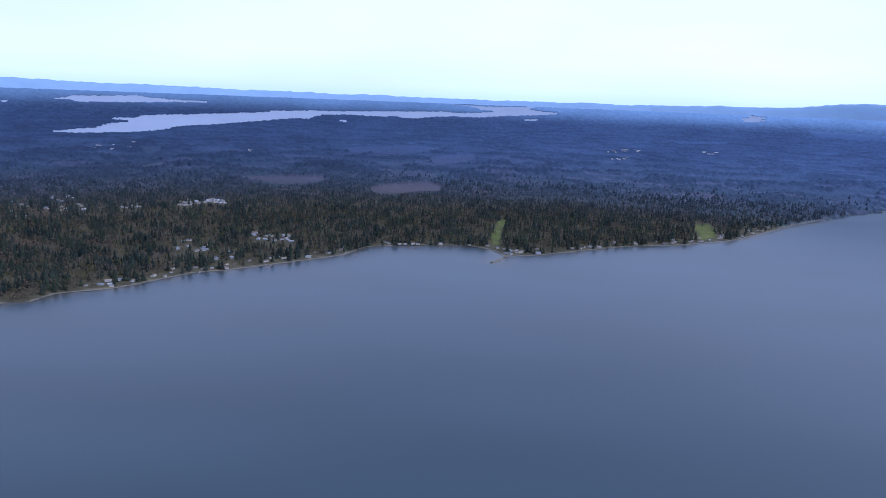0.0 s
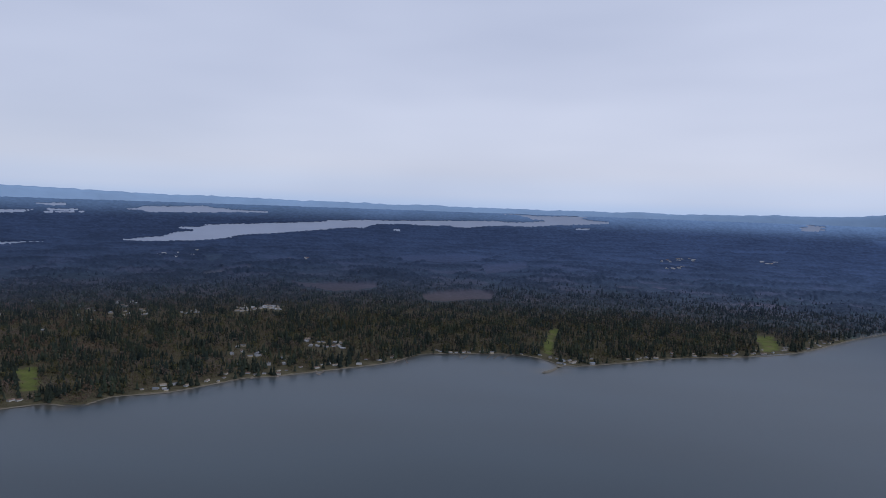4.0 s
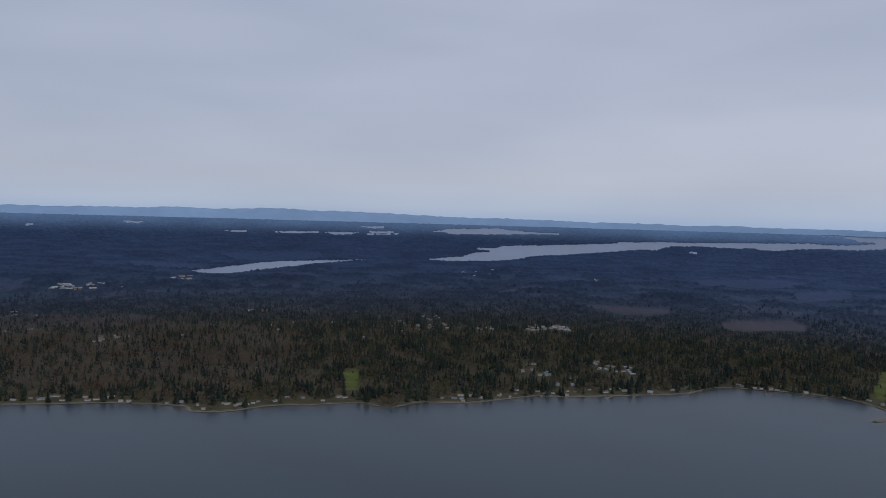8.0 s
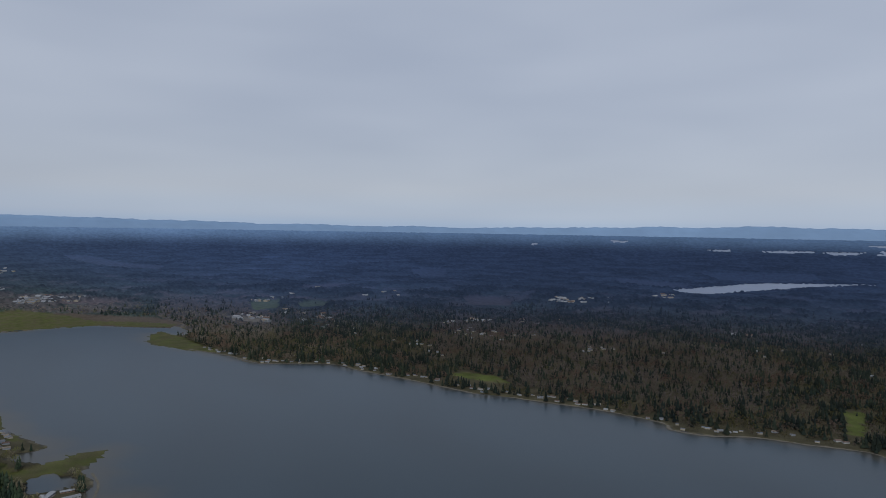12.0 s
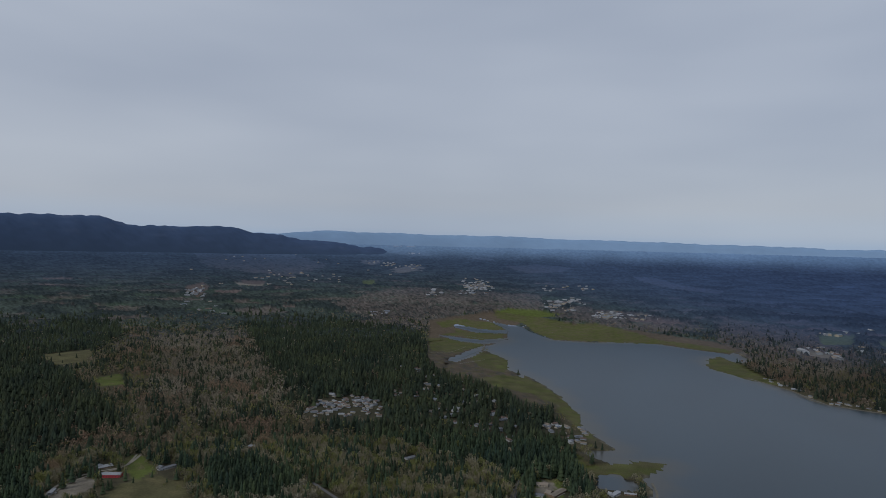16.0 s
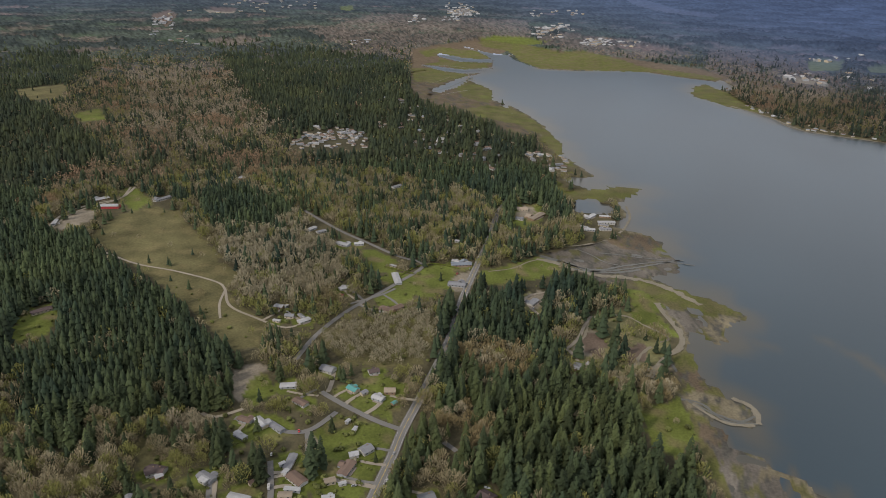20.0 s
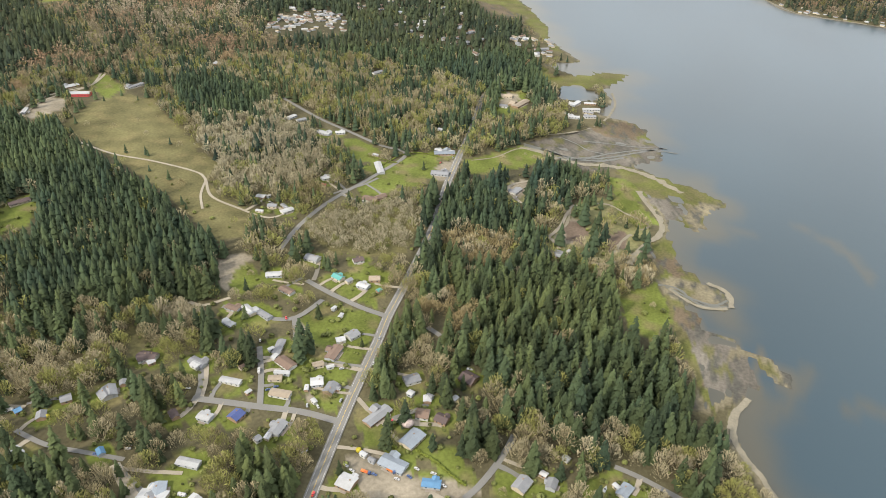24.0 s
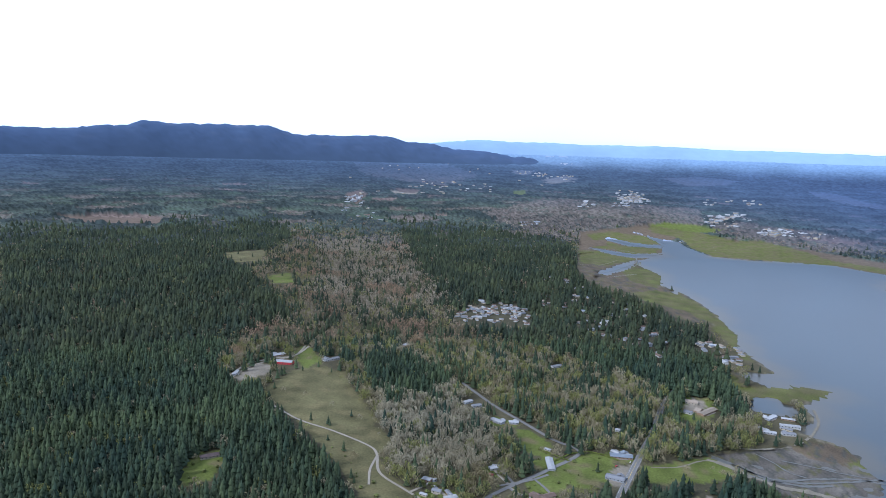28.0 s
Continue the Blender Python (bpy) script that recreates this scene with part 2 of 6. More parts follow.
zone("water", (-3812, 2873), (-3742, 2960), (-3734, 2936), (-3777, 2881))
zone("water", (-4047, 2407), (-4030, 2440), (-4019, 2427), (-4032, 2402))
zone("water", (-2958, 2627), (-2909, 2757), (-2882, 2840), (-2841, 2935), (-2809, 3019), (-2731, 3130), (-2617, 3256), (-2545, 3329), (-2366, 3489), (-2521, 3298), (-2582, 3213), (-2625, 3109), (-2671, 3014), (-2715, 2919), (-2744, 2836), (-2771, 2753), (-2832, 2685), (-2889, 2655))
zone("water", (-4339, -2186), (-4409, -2039), (-4475, -1867), (-4457, -1868), (-4387, -2029))
zone("water", (-4669, -1453), (-4718, -1263), (-4761, -990), (-4753, -989), (-4691, -1296))
zone("cut", (-981, 3245), (-851, 3257), (-727, 3295), (-585, 3336), (-565, 3250), (-640, 3135), (-729, 3076), (-846, 3136), (-933, 3171))
zone("cut", (-339, 3087), (-235, 3211), (-80, 3309), (-11, 3200), (-23, 3069), (-121, 3027), (-213, 2934), (-299, 2946))
zone("cut", (-613, 3944), (-497, 4042), (-305, 4092), (-6, 4105), (-103, 4023), (-291, 3919), (-483, 3927))
zone("cut", (-93, 3906), (158, 4010), (173, 3893), (28, 3775), (-63, 3721))
zone("cut", (1347, 4205), (1657, 4134), (1626, 4095), (1366, 4155))
zone("cut", (2126, 4160), (2303, 4059), (2455, 3945), (2425, 3891), (2260, 3975), (2121, 4078))
zone("grass", (-1606, 3648), (-1513, 3714), (-1489, 3616), (-1510, 3545), (-1572, 3603))
zone("gravel", (-1428, 3266), (-1385, 3392), (-1285, 3538), (-1276, 3489), (-1347, 3367), (-1406, 3233))
zone("cut", (-582, 3990), (-372, 4088), (-133, 4132), (-127, 4017), (-331, 3924), (-532, 3921))
zone("cut", (-3283, 1535), (-3272, 1707), (-3133, 1766), (-3037, 1686), (-3105, 1522))
zone("cut", (-3086, 2969), (-2955, 3174), (-2692, 3403), (-2601, 3344), (-2745, 3147), (-2944, 2970))
zone("cut", (-3304, 2524), (-3085, 2705), (-2950, 2796), (-2941, 2702), (-3083, 2582), (-3201, 2483))
zone("cut", (-4396, -1212), (-4495, -1009), (-4495, -781), (-4403, -838), (-4327, -1044))
zone("cut", (-4429, -402), (-4429, -258), (-4325, -112), (-4262, 127), (-4207, 92), (-4258, -144), (-4340, -323))
zone("cut", (-4383, 671), (-4375, 785), (-4339, 772), (-4345, 672))
zone("cut", (-3972, 1565), (-3892, 1717), (-3782, 1670), (-3856, 1533))
zone("cut", (-4467, -1427), (-4484, -1296), (-4452, -1306), (-4437, -1456))
zone("gravel", (-3334, -2520), (-3409, -2376), (-3373, -2357), (-3310, -2469))
zone("gravel", (-4292, -2122), (-4328, -2001), (-4398, -1716), (-4366, -1723), (-4299, -1909), (-4281, -2057))
zone("gravel", (-4079, -2087), (-4117, -1978), (-4069, -1992), (-4046, -2055))
zone("gravel", (-4005, -1849), (-4124, -1755), (-4122, -1643), (-4103, -1709), (-4016, -1781))
zone("gravel", (-3103, 339), (-3079, 431), (-2982, 519), (-2918, 502), (-2996, 396), (-3042, 337))
zone("grass", (-3438, 479), (-3523, 544), (-3493, 632), (-3320, 601), (-3261, 480))
zone("grass", (-3385, 701), (-3455, 793), (-3386, 857), (-3307, 820), (-3294, 708))
zone("grass", (-3774, -1932), (-3828, -1872), (-3757, -1830), (-3714, -1891))
zone("grass", (-3484, -1017), (-3600, -957), (-3618, -807), (-3563, -659), (-3439, -796), (-3397, -932))
zone("grass", (-4198, 1188), (-4144, 1397), (-4129, 1377), (-4169, 1195))
zone("water", (-3305, -1016), (-3275, -949), (-3164, -847), (-3250, -774), (-3124, -796))
zone("water", (-4308, -2063), (-4352, -1998), (-4400, -1765), (-4351, -1828))
zone("meadow", (-759, -831), (-862, -867), (-924, -843), (-902, -771), (-805, -714), (-771, -606), (-696, -537), (-599, -472), (-598, -498), (-639, -551), (-710, -698))
zone("meadow", (-400, -423), (-398, -402), (-368, -381), (-365, -392))
zone("meadow", (-1664, -2025), (-1832, -1972), (-1663, -1804), (-1566, -1821))
zone("meadow", (-615, -358), (-657, -337), (-717, -261), (-693, -236), (-609, -225), (-586, -255), (-577, -305))
zone("grass", (132, 1953), (168, 2253), (207, 2418), (209, 2349), (157, 1942))
zone("grass", (-876, -39), (-881, -14), (-879, 11), (-842, 1), (-815, 7), (-766, 36), (-767, 20), (-813, -16))
zone("grass", (-862, -235), (-893, -207), (-943, -160), (-906, -143), (-853, -171), (-817, -212))
zone("grass", (-451, -278), (-494, -270), (-489, -207), (-423, -200), (-388, -200), (-358, -192), (-363, -223), (-398, -246))
zone("grass", (-793, -328), (-861, -308), (-863, -268), (-794, -260), (-756, -270), (-755, -309))
zone("grass", (-848, -230), (-888, -213), (-946, -168), (-916, -130), (-862, -160), (-817, -212))
zone("grass", (-874, -427), (-881, -407), (-852, -356), (-804, -342), (-816, -386))
zone("grass", (-527, -297), (-568, -252), (-563, -223), (-500, -219), (-506, -257))
zone("grass", (-730, -341), (-785, -324), (-742, -287), (-705, -316))
zone("grass", (-172, -505), (-208, -491), (-198, -469), (-165, -492))
zone("grass", (-509, -702), (-555, -685), (-511, -646), (-480, -668))
zone("grass", (-226, -290), (-266, -282), (-263, -257), (-227, -246), (-216, -262))
zone("grass", (-601, 2), (-636, 37), (-579, 60), (-538, 38), (-549, 18))
zone("grass", (-867, -31), (-886, 4), (-837, 16), (-811, 2), (-837, -26))
zone("grass", (-960, -961), (-995, -950), (-936, -854), (-886, -862))
zone("grass", (-1458, -1558), (-1557, -1563), (-1445, -1439), (-1391, -1475))
zone("grass", (-1742, 772), (-1753, 836), (-1667, 896), (-1576, 890), (-1617, 837))
zone("grass", (-1999, 332), (-2014, 443), (-1964, 477), (-1970, 376))
zone("grass", (883, 2428), (941, 2440), (881, 2200), (805, 2139))
zone("grass", (-1083, 1474), (-1047, 1500), (-925, 1326), (-946, 1312))
zone("grass", (-365, -173), (-371, -156), (-342, -140), (-330, -158))
zone("grass", (-347, -59), (-345, -33), (-332, -22), (-320, -60))
zone("grass", (-251, -295), (-266, -288), (-251, -263), (-241, -292))
zone("grass", (-364, -349), (-384, -336), (-368, -314), (-356, -338))
zone("grass", (-509, -394), (-533, -381), (-507, -340), (-473, -351))
zone("grass", (-357, 2), (-374, 20), (-359, 57), (-341, 4))
zone("grass", (-344, -118), (-357, -96), (-329, -66), (-318, -76))
zone("reeds", (-3165, -1244), (-3318, -1160), (-3480, -1024), (-3304, -814), (-3155, -840), (-2795, -750), (-2612, -778), (-2503, -785), (-2302, -611), (-2133, -571), (-2024, -456), (-1788, -424), (-1923, -548), (-1997, -649), (-2076, -774), (-2262, -897))
zone("reeds", (-3395, -592), (-3319, -258), (-3161, 63), (-2990, 157), (-2868, 104), (-3040, -235), (-3289, -520))
zone("reeds", (-2215, -848), (-2434, -888), (-2325, -773), (-2192, -670), (-2165, -614), (-2050, -662), (-2056, -767))
zone("reeds", (-1858, -469), (-1866, -393), (-1760, -341), (-1764, -415))
zone("reeds", (-1717, -347), (-1713, -290), (-1627, -256), (-1649, -306))
zone("reeds", (-688, 30), (-688, 54), (-664, 78), (-648, 67), (-667, 40))
zone("reeds", (-550, 66), (-522, 84), (-486, 88), (-484, 81), (-518, 70))
zone("reeds", (-1085, -72), (-1087, -19), (-1050, 2), (-1014, -5), (-1042, -50))
zone("marsh", (-3280, -1147), (-3260, -1049), (-3252, -944), (-3111, -835), (-3000, -877), (-3029, -987), (-3114, -1081))
zone("marsh", (-3019, -1055), (-2903, -922), (-2902, -802), (-2841, -776), (-2738, -859), (-2864, -1001))
zone("marsh", (-2554, -1001), (-2746, -959), (-2638, -806), (-2475, -821), (-2378, -830), (-2406, -935))
zone("marsh", (-2293, -746), (-2466, -773), (-2366, -648), (-2180, -574), (-2087, -575), (-2175, -656))
zone("marsh", (-2043, -575), (-2048, -486), (-1804, -341), (-1729, -322), (-1789, -395), (-1881, -506))
zone("marsh", (-3520, -1022), (-3468, -744), (-3357, -558), (-3239, -304), (-3138, -218), (-3100, -110), (-3018, -107), (-2936, -464), (-2925, -579), (-3084, -705), (-3225, -768), (-3304, -814), (-3373, -965))
zone("marsh", (-1728, -326), (-1660, -267), (-1541, -235), (-1450, -191), (-1471, -224), (-1590, -274), (-1698, -334))
zone("marsh", (-3115, -115), (-3061, 11), (-2972, 132), (-2902, 106), (-2970, -85))
zone("marsh", (-1382, -238), (-1285, -181), (-1343, -116), (-1357, -50), (-1289, -63), (-1238, -121), (-1220, -161), (-1257, -195))
zone("marsh", (-2561, 11), (-2327, 143), (-2308, 199), (-2543, 135), (-2706, 55))
zone("marsh", (-1084, -72), (-1090, -16), (-1034, 10), (-1008, -11), (-1050, -54))
zone("marsh", (-739, 46), (-667, 55), (-643, 84), (-615, 105), (-618, 70), (-586, 65), (-552, 71), (-514, 81), (-466, 92), (-444, 105), (-465, 88), (-548, 61), (-640, 44))
zone("mud", (-959, -162), (-1052, -83), (-1072, -56), (-1007, 26), (-955, 31), (-886, -64), (-919, -120))
zone("mud", (-577, 65), (-574, 84), (-566, 114), (-536, 122), (-502, 134), (-487, 111), (-486, 88), (-521, 79))
zone("bar", (-533, 104), (-549, 108), (-556, 123), (-543, 144), (-529, 158), (-512, 159), (-507, 150), (-525, 135), (-543, 125), (-539, 113))
zone("marsh", (-719, 27), (-734, 50), (-680, 60), (-654, 84), (-633, 108), (-628, 70), (-663, 43))
zone("marsh", (-927, -30), (-909, 17), (-887, 66), (-859, 108), (-829, 98), (-811, 84), (-768, 87), (-771, 64), (-819, 43), (-862, -2), (-889, -26))
zone("park", (-666, -82), (-775, -77), (-813, -40), (-812, 2), (-760, 26), (-702, 17), (-657, -22), (-656, -58))
zone("park", (-794, -183), (-822, -156), (-807, -126), (-765, -125), (-768, -162))
zone("marsh", (-3094, -715), (-3309, -681), (-3425, -475), (-3314, -323), (-3228, -235), (-3128, -195), (-3090, -275), (-2983, -413), (-2957, -557), (-2991, -614))
zone("marsh", (-3140, -1205), (-3256, -1134), (-3241, -1001), (-3224, -912), (-3139, -833), (-3087, -846), (-3119, -895), (-3015, -917), (-3036, -1003), (-3077, -1071), (-3014, -1116))
zone("marsh", (-2834, -1062), (-2917, -1015), (-2973, -943), (-2988, -844), (-2984, -804), (-2847, -804), (-2794, -862), (-2847, -915), (-2806, -989))
zone("marsh", (-2694, -1069), (-2750, -945), (-2677, -849), (-2611, -798), (-2507, -794), (-2556, -878), (-2414, -871), (-2375, -910), (-2510, -984))
zone("marsh", (-2386, -781), (-2435, -750), (-2424, -694), (-2372, -648), (-2308, -610), (-2180, -584), (-2112, -603), (-2148, -661), (-2233, -713))
zone("marsh", (-1969, -605), (-2064, -563), (-2046, -487), (-1972, -428), (-1895, -378), (-1823, -336), (-1802, -359), (-1842, -406), (-1852, -425), (-1860, -482), (-1891, -548))
zone("marsh", (-1763, -351), (-1810, -330), (-1718, -292), (-1637, -253), (-1597, -257), (-1695, -309))
zone("marsh", (-2489, 31), (-2673, 22), (-2807, 67), (-2598, 144), (-2438, 193), (-2298, 236), (-2304, 183), (-2382, 114))
zone("marsh", (-3182, -232), (-3088, -100), (-3043, -25), (-3001, -60), (-3043, -147))
zone("reeds", (-2320, -919), (-2365, -853), (-2196, -724), (-2081, -643), (-2002, -686), (-2073, -784))
zone("reeds", (-1837, -484), (-1845, -423), (-1743, -352), (-1716, -378), (-1750, -431))
zone("water", (-3330, -1043), (-3255, -931), (-3212, -847), (-3221, -788), (-3041, -802), (-3096, -836), (-3264, -955))
zone("water", (-3125, -1098), (-3061, -973), (-3044, -890), (-3098, -827), (-2994, -809), (-2962, -941), (-3045, -1069))
zone("water", (-2811, -1067), (-2778, -948), (-2755, -853), (-2857, -771), (-2733, -738), (-2651, -821), (-2673, -913))
zone("water", (-2626, -778), (-2467, -760), (-2337, -756), (-2208, -771), (-2226, -807), (-2356, -804), (-2515, -804))
zone("water", (-2081, -519), (-2099, -512), (-2064, -497), (-2047, -505))
zone("water", (-1381, -193), (-1390, -149), (-1330, -116), (-1308, -151), (-1350, -205))
zone("water", (-1173, -158), (-1222, -160), (-1254, -134), (-1211, -90), (-1182, -83), (-1164, -134))
zone("water", (-833, 23), (-849, 56), (-824, 67), (-786, 67), (-790, 51), (-812, 33))
zone("cut", (-4312, -2118), (-4436, -1760), (-4389, -1760), (-4290, -2022))
zone("cut", (-3383, -2520), (-3457, -2385), (-3390, -2379), (-3342, -2468))
zone("cut", (-3084, -2663), (-3237, -2664), (-3175, -2569), (-2977, -2488))
zone("cut", (-3939, 1503), (-3909, 1688), (-3824, 1658), (-3847, 1485))
zone("cut", (-4509, -1475), (-4551, -1302), (-4507, -1325))
zone("cut", (-1398, 3413), (-1318, 3537), (-1273, 3490), (-1364, 3361))
zone("cut", (-1705, -3194), (-1884, -3040), (-2045, -2887), (-1957, -2805), (-1731, -3012))
zone("cut", (-3898, 1532), (-3880, 1684), (-3744, 1644), (-3802, 1512))
zone("thicket", (-2146, -1486), (-2237, -1391), (-2124, -1225), (-1968, -1222))
zone("thicket", (-1674, -1116), (-1719, -1065), (-1459, -919), (-1458, -970))
zone("gravel", (-507, -402), (-536, -402), (-546, -390), (-540, -371), (-525, -380), (-508, -380), (-489, -372), (-498, -384))
zone("gravel", (-449, -276), (-457, -273), (-442, -259), (-436, -263))
zone("gravel", (-4039, -1878), (-4177, -1766), (-4171, -1678), (-4039, -1800))
zone("gravel", (-4095, -2110), (-4155, -1975), (-4101, -1976), (-4060, -2079))
zone("gravel", (-3982, -1330), (-4077, -1254), (-3959, -1189), (-3896, -1266))
zone("gravel", (-3737, -788), (-3897, -683), (-3878, -645), (-3716, -728))
zone("gravel", (-3630, -490), (-3757, -433), (-3722, -403), (-3526, -438))
zone("gravel", (-3702, -316), (-3699, -244), (-3647, -251), (-3637, -297))
zone("gravel", (-3100, 340), (-3013, 492), (-2932, 486), (-3004, 355))
zone("gravel", (-320, -170), (-332, -154), (-321, -111), (-327, -87), (-324, -65), (-317, -67), (-292, -142), (-304, -153))
zone("gravel", (-774, -914), (-857, -946), (-865, -912), (-825, -886), (-777, -897))
zone("gravel", (-794, -260), (-833, -264), (-866, -241), (-784, -229))
zone("gravel", (-515, -406), (-538, -396), (-535, -379), (-505, -379), (-476, -364), (-480, -377))
zone("gravel", (-675, -76), (-707, -78), (-751, -67), (-742, -50), (-687, -50))
zone("gravel", (-695, -24), (-732, -8), (-728, 3), (-684, -5))
zone("gravel", (-794, -161), (-831, -144), (-820, -127), (-767, -139))
zone("gravel", (-370, -227), (-378, -224), (-365, -212), (-359, -219))
zone("tarmac", (-185, -294), (-226, -295), (-231, -288), (-223, -242), (-200, -236), (-164, -265))
zone("grass", (-1054, -237), (-1132, -255), (-1176, -251), (-1184, -221), (-1138, -198), (-1078, -197), (-1057, -217))
zone("gravel", (-1109, -244), (-1162, -247), (-1166, -225), (-1135, -212), (-1102, -219), (-1097, -233))
zone("grass", (-866, -229), (-932, -180), (-924, -147), (-894, -132), (-854, -165), (-831, -213))
zone("grass", (-165, -502), (-189, -510), (-201, -497), (-202, -481), (-180, -471), (-161, -486))
zone("grass", (-492, -671), (-531, -715), (-580, -707), (-548, -666), (-512, -652))
zone("dark", (-430, -337), (-450, -319), (-394, -283), (-380, -302))
zone("dark", (-446, -279), (-456, -264), (-403, -236), (-395, -249))
zone("dark", (-351, -167), (-366, -150), (-343, -136), (-334, -155))
zone("dark", (-459, -143), (-481, -129), (-425, -87), (-370, -77), (-338, -86), (-353, -108))
zone("dark", (-290, -326), (-305, -302), (-288, -280), (-266, -297))
zone("dark", (-298, -253), (-308, -240), (-286, -191), (-277, -186), (-262, -230))
zone("dark", (-247, -400), (-255, -346), (-246, -310), (-228, -304), (-209, -361))
zone("dark", (-744, -1661), (-863, -1074), (-766, -933), (-750, -822), (-719, -706), (-626, -540), (-576, -454), (-546, -406), (-474, -367), (-418, -424), (-384, -503), (-432, -595), (-348, -662), (-323, -849))
zone("dark", (-582, -213), (-735, -252), (-803, -232), (-855, -167), (-908, -106), (-863, -24), (-806, -82), (-785, -115), (-710, -110), (-645, -87), (-634, -37), (-583, 1), (-540, 13), (-540, 39), (-513, 57), (-457, 66), (-450, 84), (-437, 102), (-387, 107), (-369, 87), (-411, 77), (-400, 47), (-411, 16), (-396, -17), (-397, -34), (-403, -63), (-419, -83), (-456, -108), (-515, -136), (-540, -176), (-552, -188))
zone("dark", (-3195, -2629), (-2965, -1750), (-2857, -1191), (-1977, -708), (-1735, -359), (-1127, -155), (-974, -219), (-1170, -307), (-1224, -496), (-1292, -738), (-1710, -1140), (-2720, -2022))
zone("dark", (-1867, -4037), (-3017, -3342), (-2157, -2148), (-1541, -1765), (-1153, -1148), (-942, -1099), (-816, -1013), (-458, -651), (-349, -800))
zone("dark", (-956, -781), (-1049, -746), (-979, -601), (-899, -593), (-854, -673))
zone("dark", (-415, -363), (-443, -295), (-412, -280), (-375, -278), (-381, -321))
zone("thicket", (-615, -358), (-657, -337), (-717, -261), (-693, -236), (-609, -225), (-586, -255), (-577, -305))
zone("thicket", (-202, -616), (-287, -648), (-353, -589), (-330, -507), (-266, -449), (-215, -494), (-156, -526))
zone("thicket", (-916, -708), (-1004, -649), (-864, -455), (-731, -379), (-672, -428), (-649, -483), (-759, -586))
zone("thicket", (-433, -438), (-445, -388), (-466, -360), (-432, -341), (-402, -380))
zone("thicket", (-3239, -1844), (-3759, -1724), (-3903, -1132), (-3945, -867), (-3483, -756), (-3404, -1121), (-2775, -1053), (-2896, -1262), (-3093, -1595))
zone("thicket", (-2640, 1478), (-2245, 1775), (-1591, 1822), (-1229, 1503), (-1107, 1233), (-1546, 865))
zone("thicket", (-2674, 1167), (-2501, 1613), (-1957, 1743), (-1393, 1701), (-1176, 1334), (-1416, 986), (-2002, 802))
zone("thicket", (-3750, 82), (-3498, 517), (-2900, 572), (-2417, 359), (-2496, 176), (-3076, 68))
zone("thicket", (-3560, -3029), (-3941, -2655), (-3912, -2237), (-3594, -2333), (-3459, -2801))
zone("thicket", (-2104, -1966), (-2471, -1836), (-2632, -1669), (-1922, -1193), (-1439, -992), (-1254, -1026), (-1372, -1282))
zone("thicket", (-3703, -780), (-3726, -342), (-3528, 1), (-3345, 4), (-3333, -343), (-3510, -710))
zone("thicket", (-642, -203), (-680, -174), (-665, -120), (-602, -109), (-595, -144), (-594, -181))
zone("thicket", (-527, -186), (-543, -153), (-509, -126), (-475, -124), (-487, -163))
zone("thicket", (-658, -4), (-665, 49), (-583, 57), (-597, 13))
zone("sand", (-639, 50), (-634, 70), (-643, 92), (-632, 110), (-608, 107), (-609, 92), (-615, 70))
zone("bar", (-837, 58), (-833, 73), (-859, 98), (-844, 117), (-827, 97), (-808, 89), (-793, 80), (-774, 90), (-761, 77), (-774, 67), (-792, 62), (-814, 65))
zone("mud", (-837, 16), (-841, 31), (-834, 58), (-804, 63), (-782, 58), (-782, 44), (-802, 32), (-820, 22))
zone("grass", (-826, -31), (-831, -3), (-794, 13), (-763, 24), (-748, 15), (-770, -12))
zone("bar", (-650, 34), (-653, 69), (-649, 101), (-632, 109), (-613, 89), (-608, 64), (-626, 43))
zone("reeds", (-688, 30), (-693, 58), (-662, 71), (-655, 53))
zone("reeds", (-602, 55), (-600, 80), (-580, 84), (-563, 64))
zone("bar", (-532, 102), (-546, 108), (-556, 120), (-553, 138), (-540, 150), (-537, 139), (-544, 118), (-532, 109))
zone("reeds", (-1043, -81), (-1086, -59), (-1094, -20), (-1058, 1), (-1024, -16), (-1020, -57))
zone("cut", (-734, -74), (-744, -56), (-719, -42), (-684, -47), (-689, -63))
zone("cut", (-712, -24), (-738, -10), (-730, 3), (-695, 0), (-682, -17))
zone("dark", (-785, -59), (-771, -35), (-675, -22), (-664, -34), (-725, -43), (-755, -57))
zone("dark", (-749, 1), (-753, 20), (-718, 20), (-698, 6))
zone("meadow", (-702, -690), (-719, -618), (-762, -589), (-729, -541), (-681, -526), (-649, -483), (-627, -430), (-573, -408), (-556, -430), (-598, -498), (-643, -574))
zone("meadow", (-755, -815), (-853, -852), (-920, -787), (-864, -727), (-776, -599), (-708, -609), (-702, -690))
STREETS = []


def street(width, surface, *line):
    STREETS.append((width, surface, [Vector(q) for q in line]))


street(9.6, "asphalt", (-242, -171), (-271, -175), (-306, -180), (-358, -187), (-403, -192), (-453, -197), (-491, -202), (-539, -205), (-620, -211), (-682, -218), (-746, -229), (-792, -236), (-880, -246), (-982, -257), (-1100, -275), (-1198, -279))
street(6.0, "asphalt", (-491, -202), (-496, -232), (-508, -271), (-520, -302))
street(6.0, "asphalt", (-564, -357), (-621, -362), (-689, -355), (-781, -330), (-853, -318), (-870, -365), (-901, -427), (-936, -496), (-1004, -602), (-1057, -685))
street(6.5, "asphalt", (-352, -189), (-352, -221), (-346, -256), (-341, -288), (-337, -310))
street(5.0, "asphalt", (-348, -255), (-379, -272), (-412, -293))
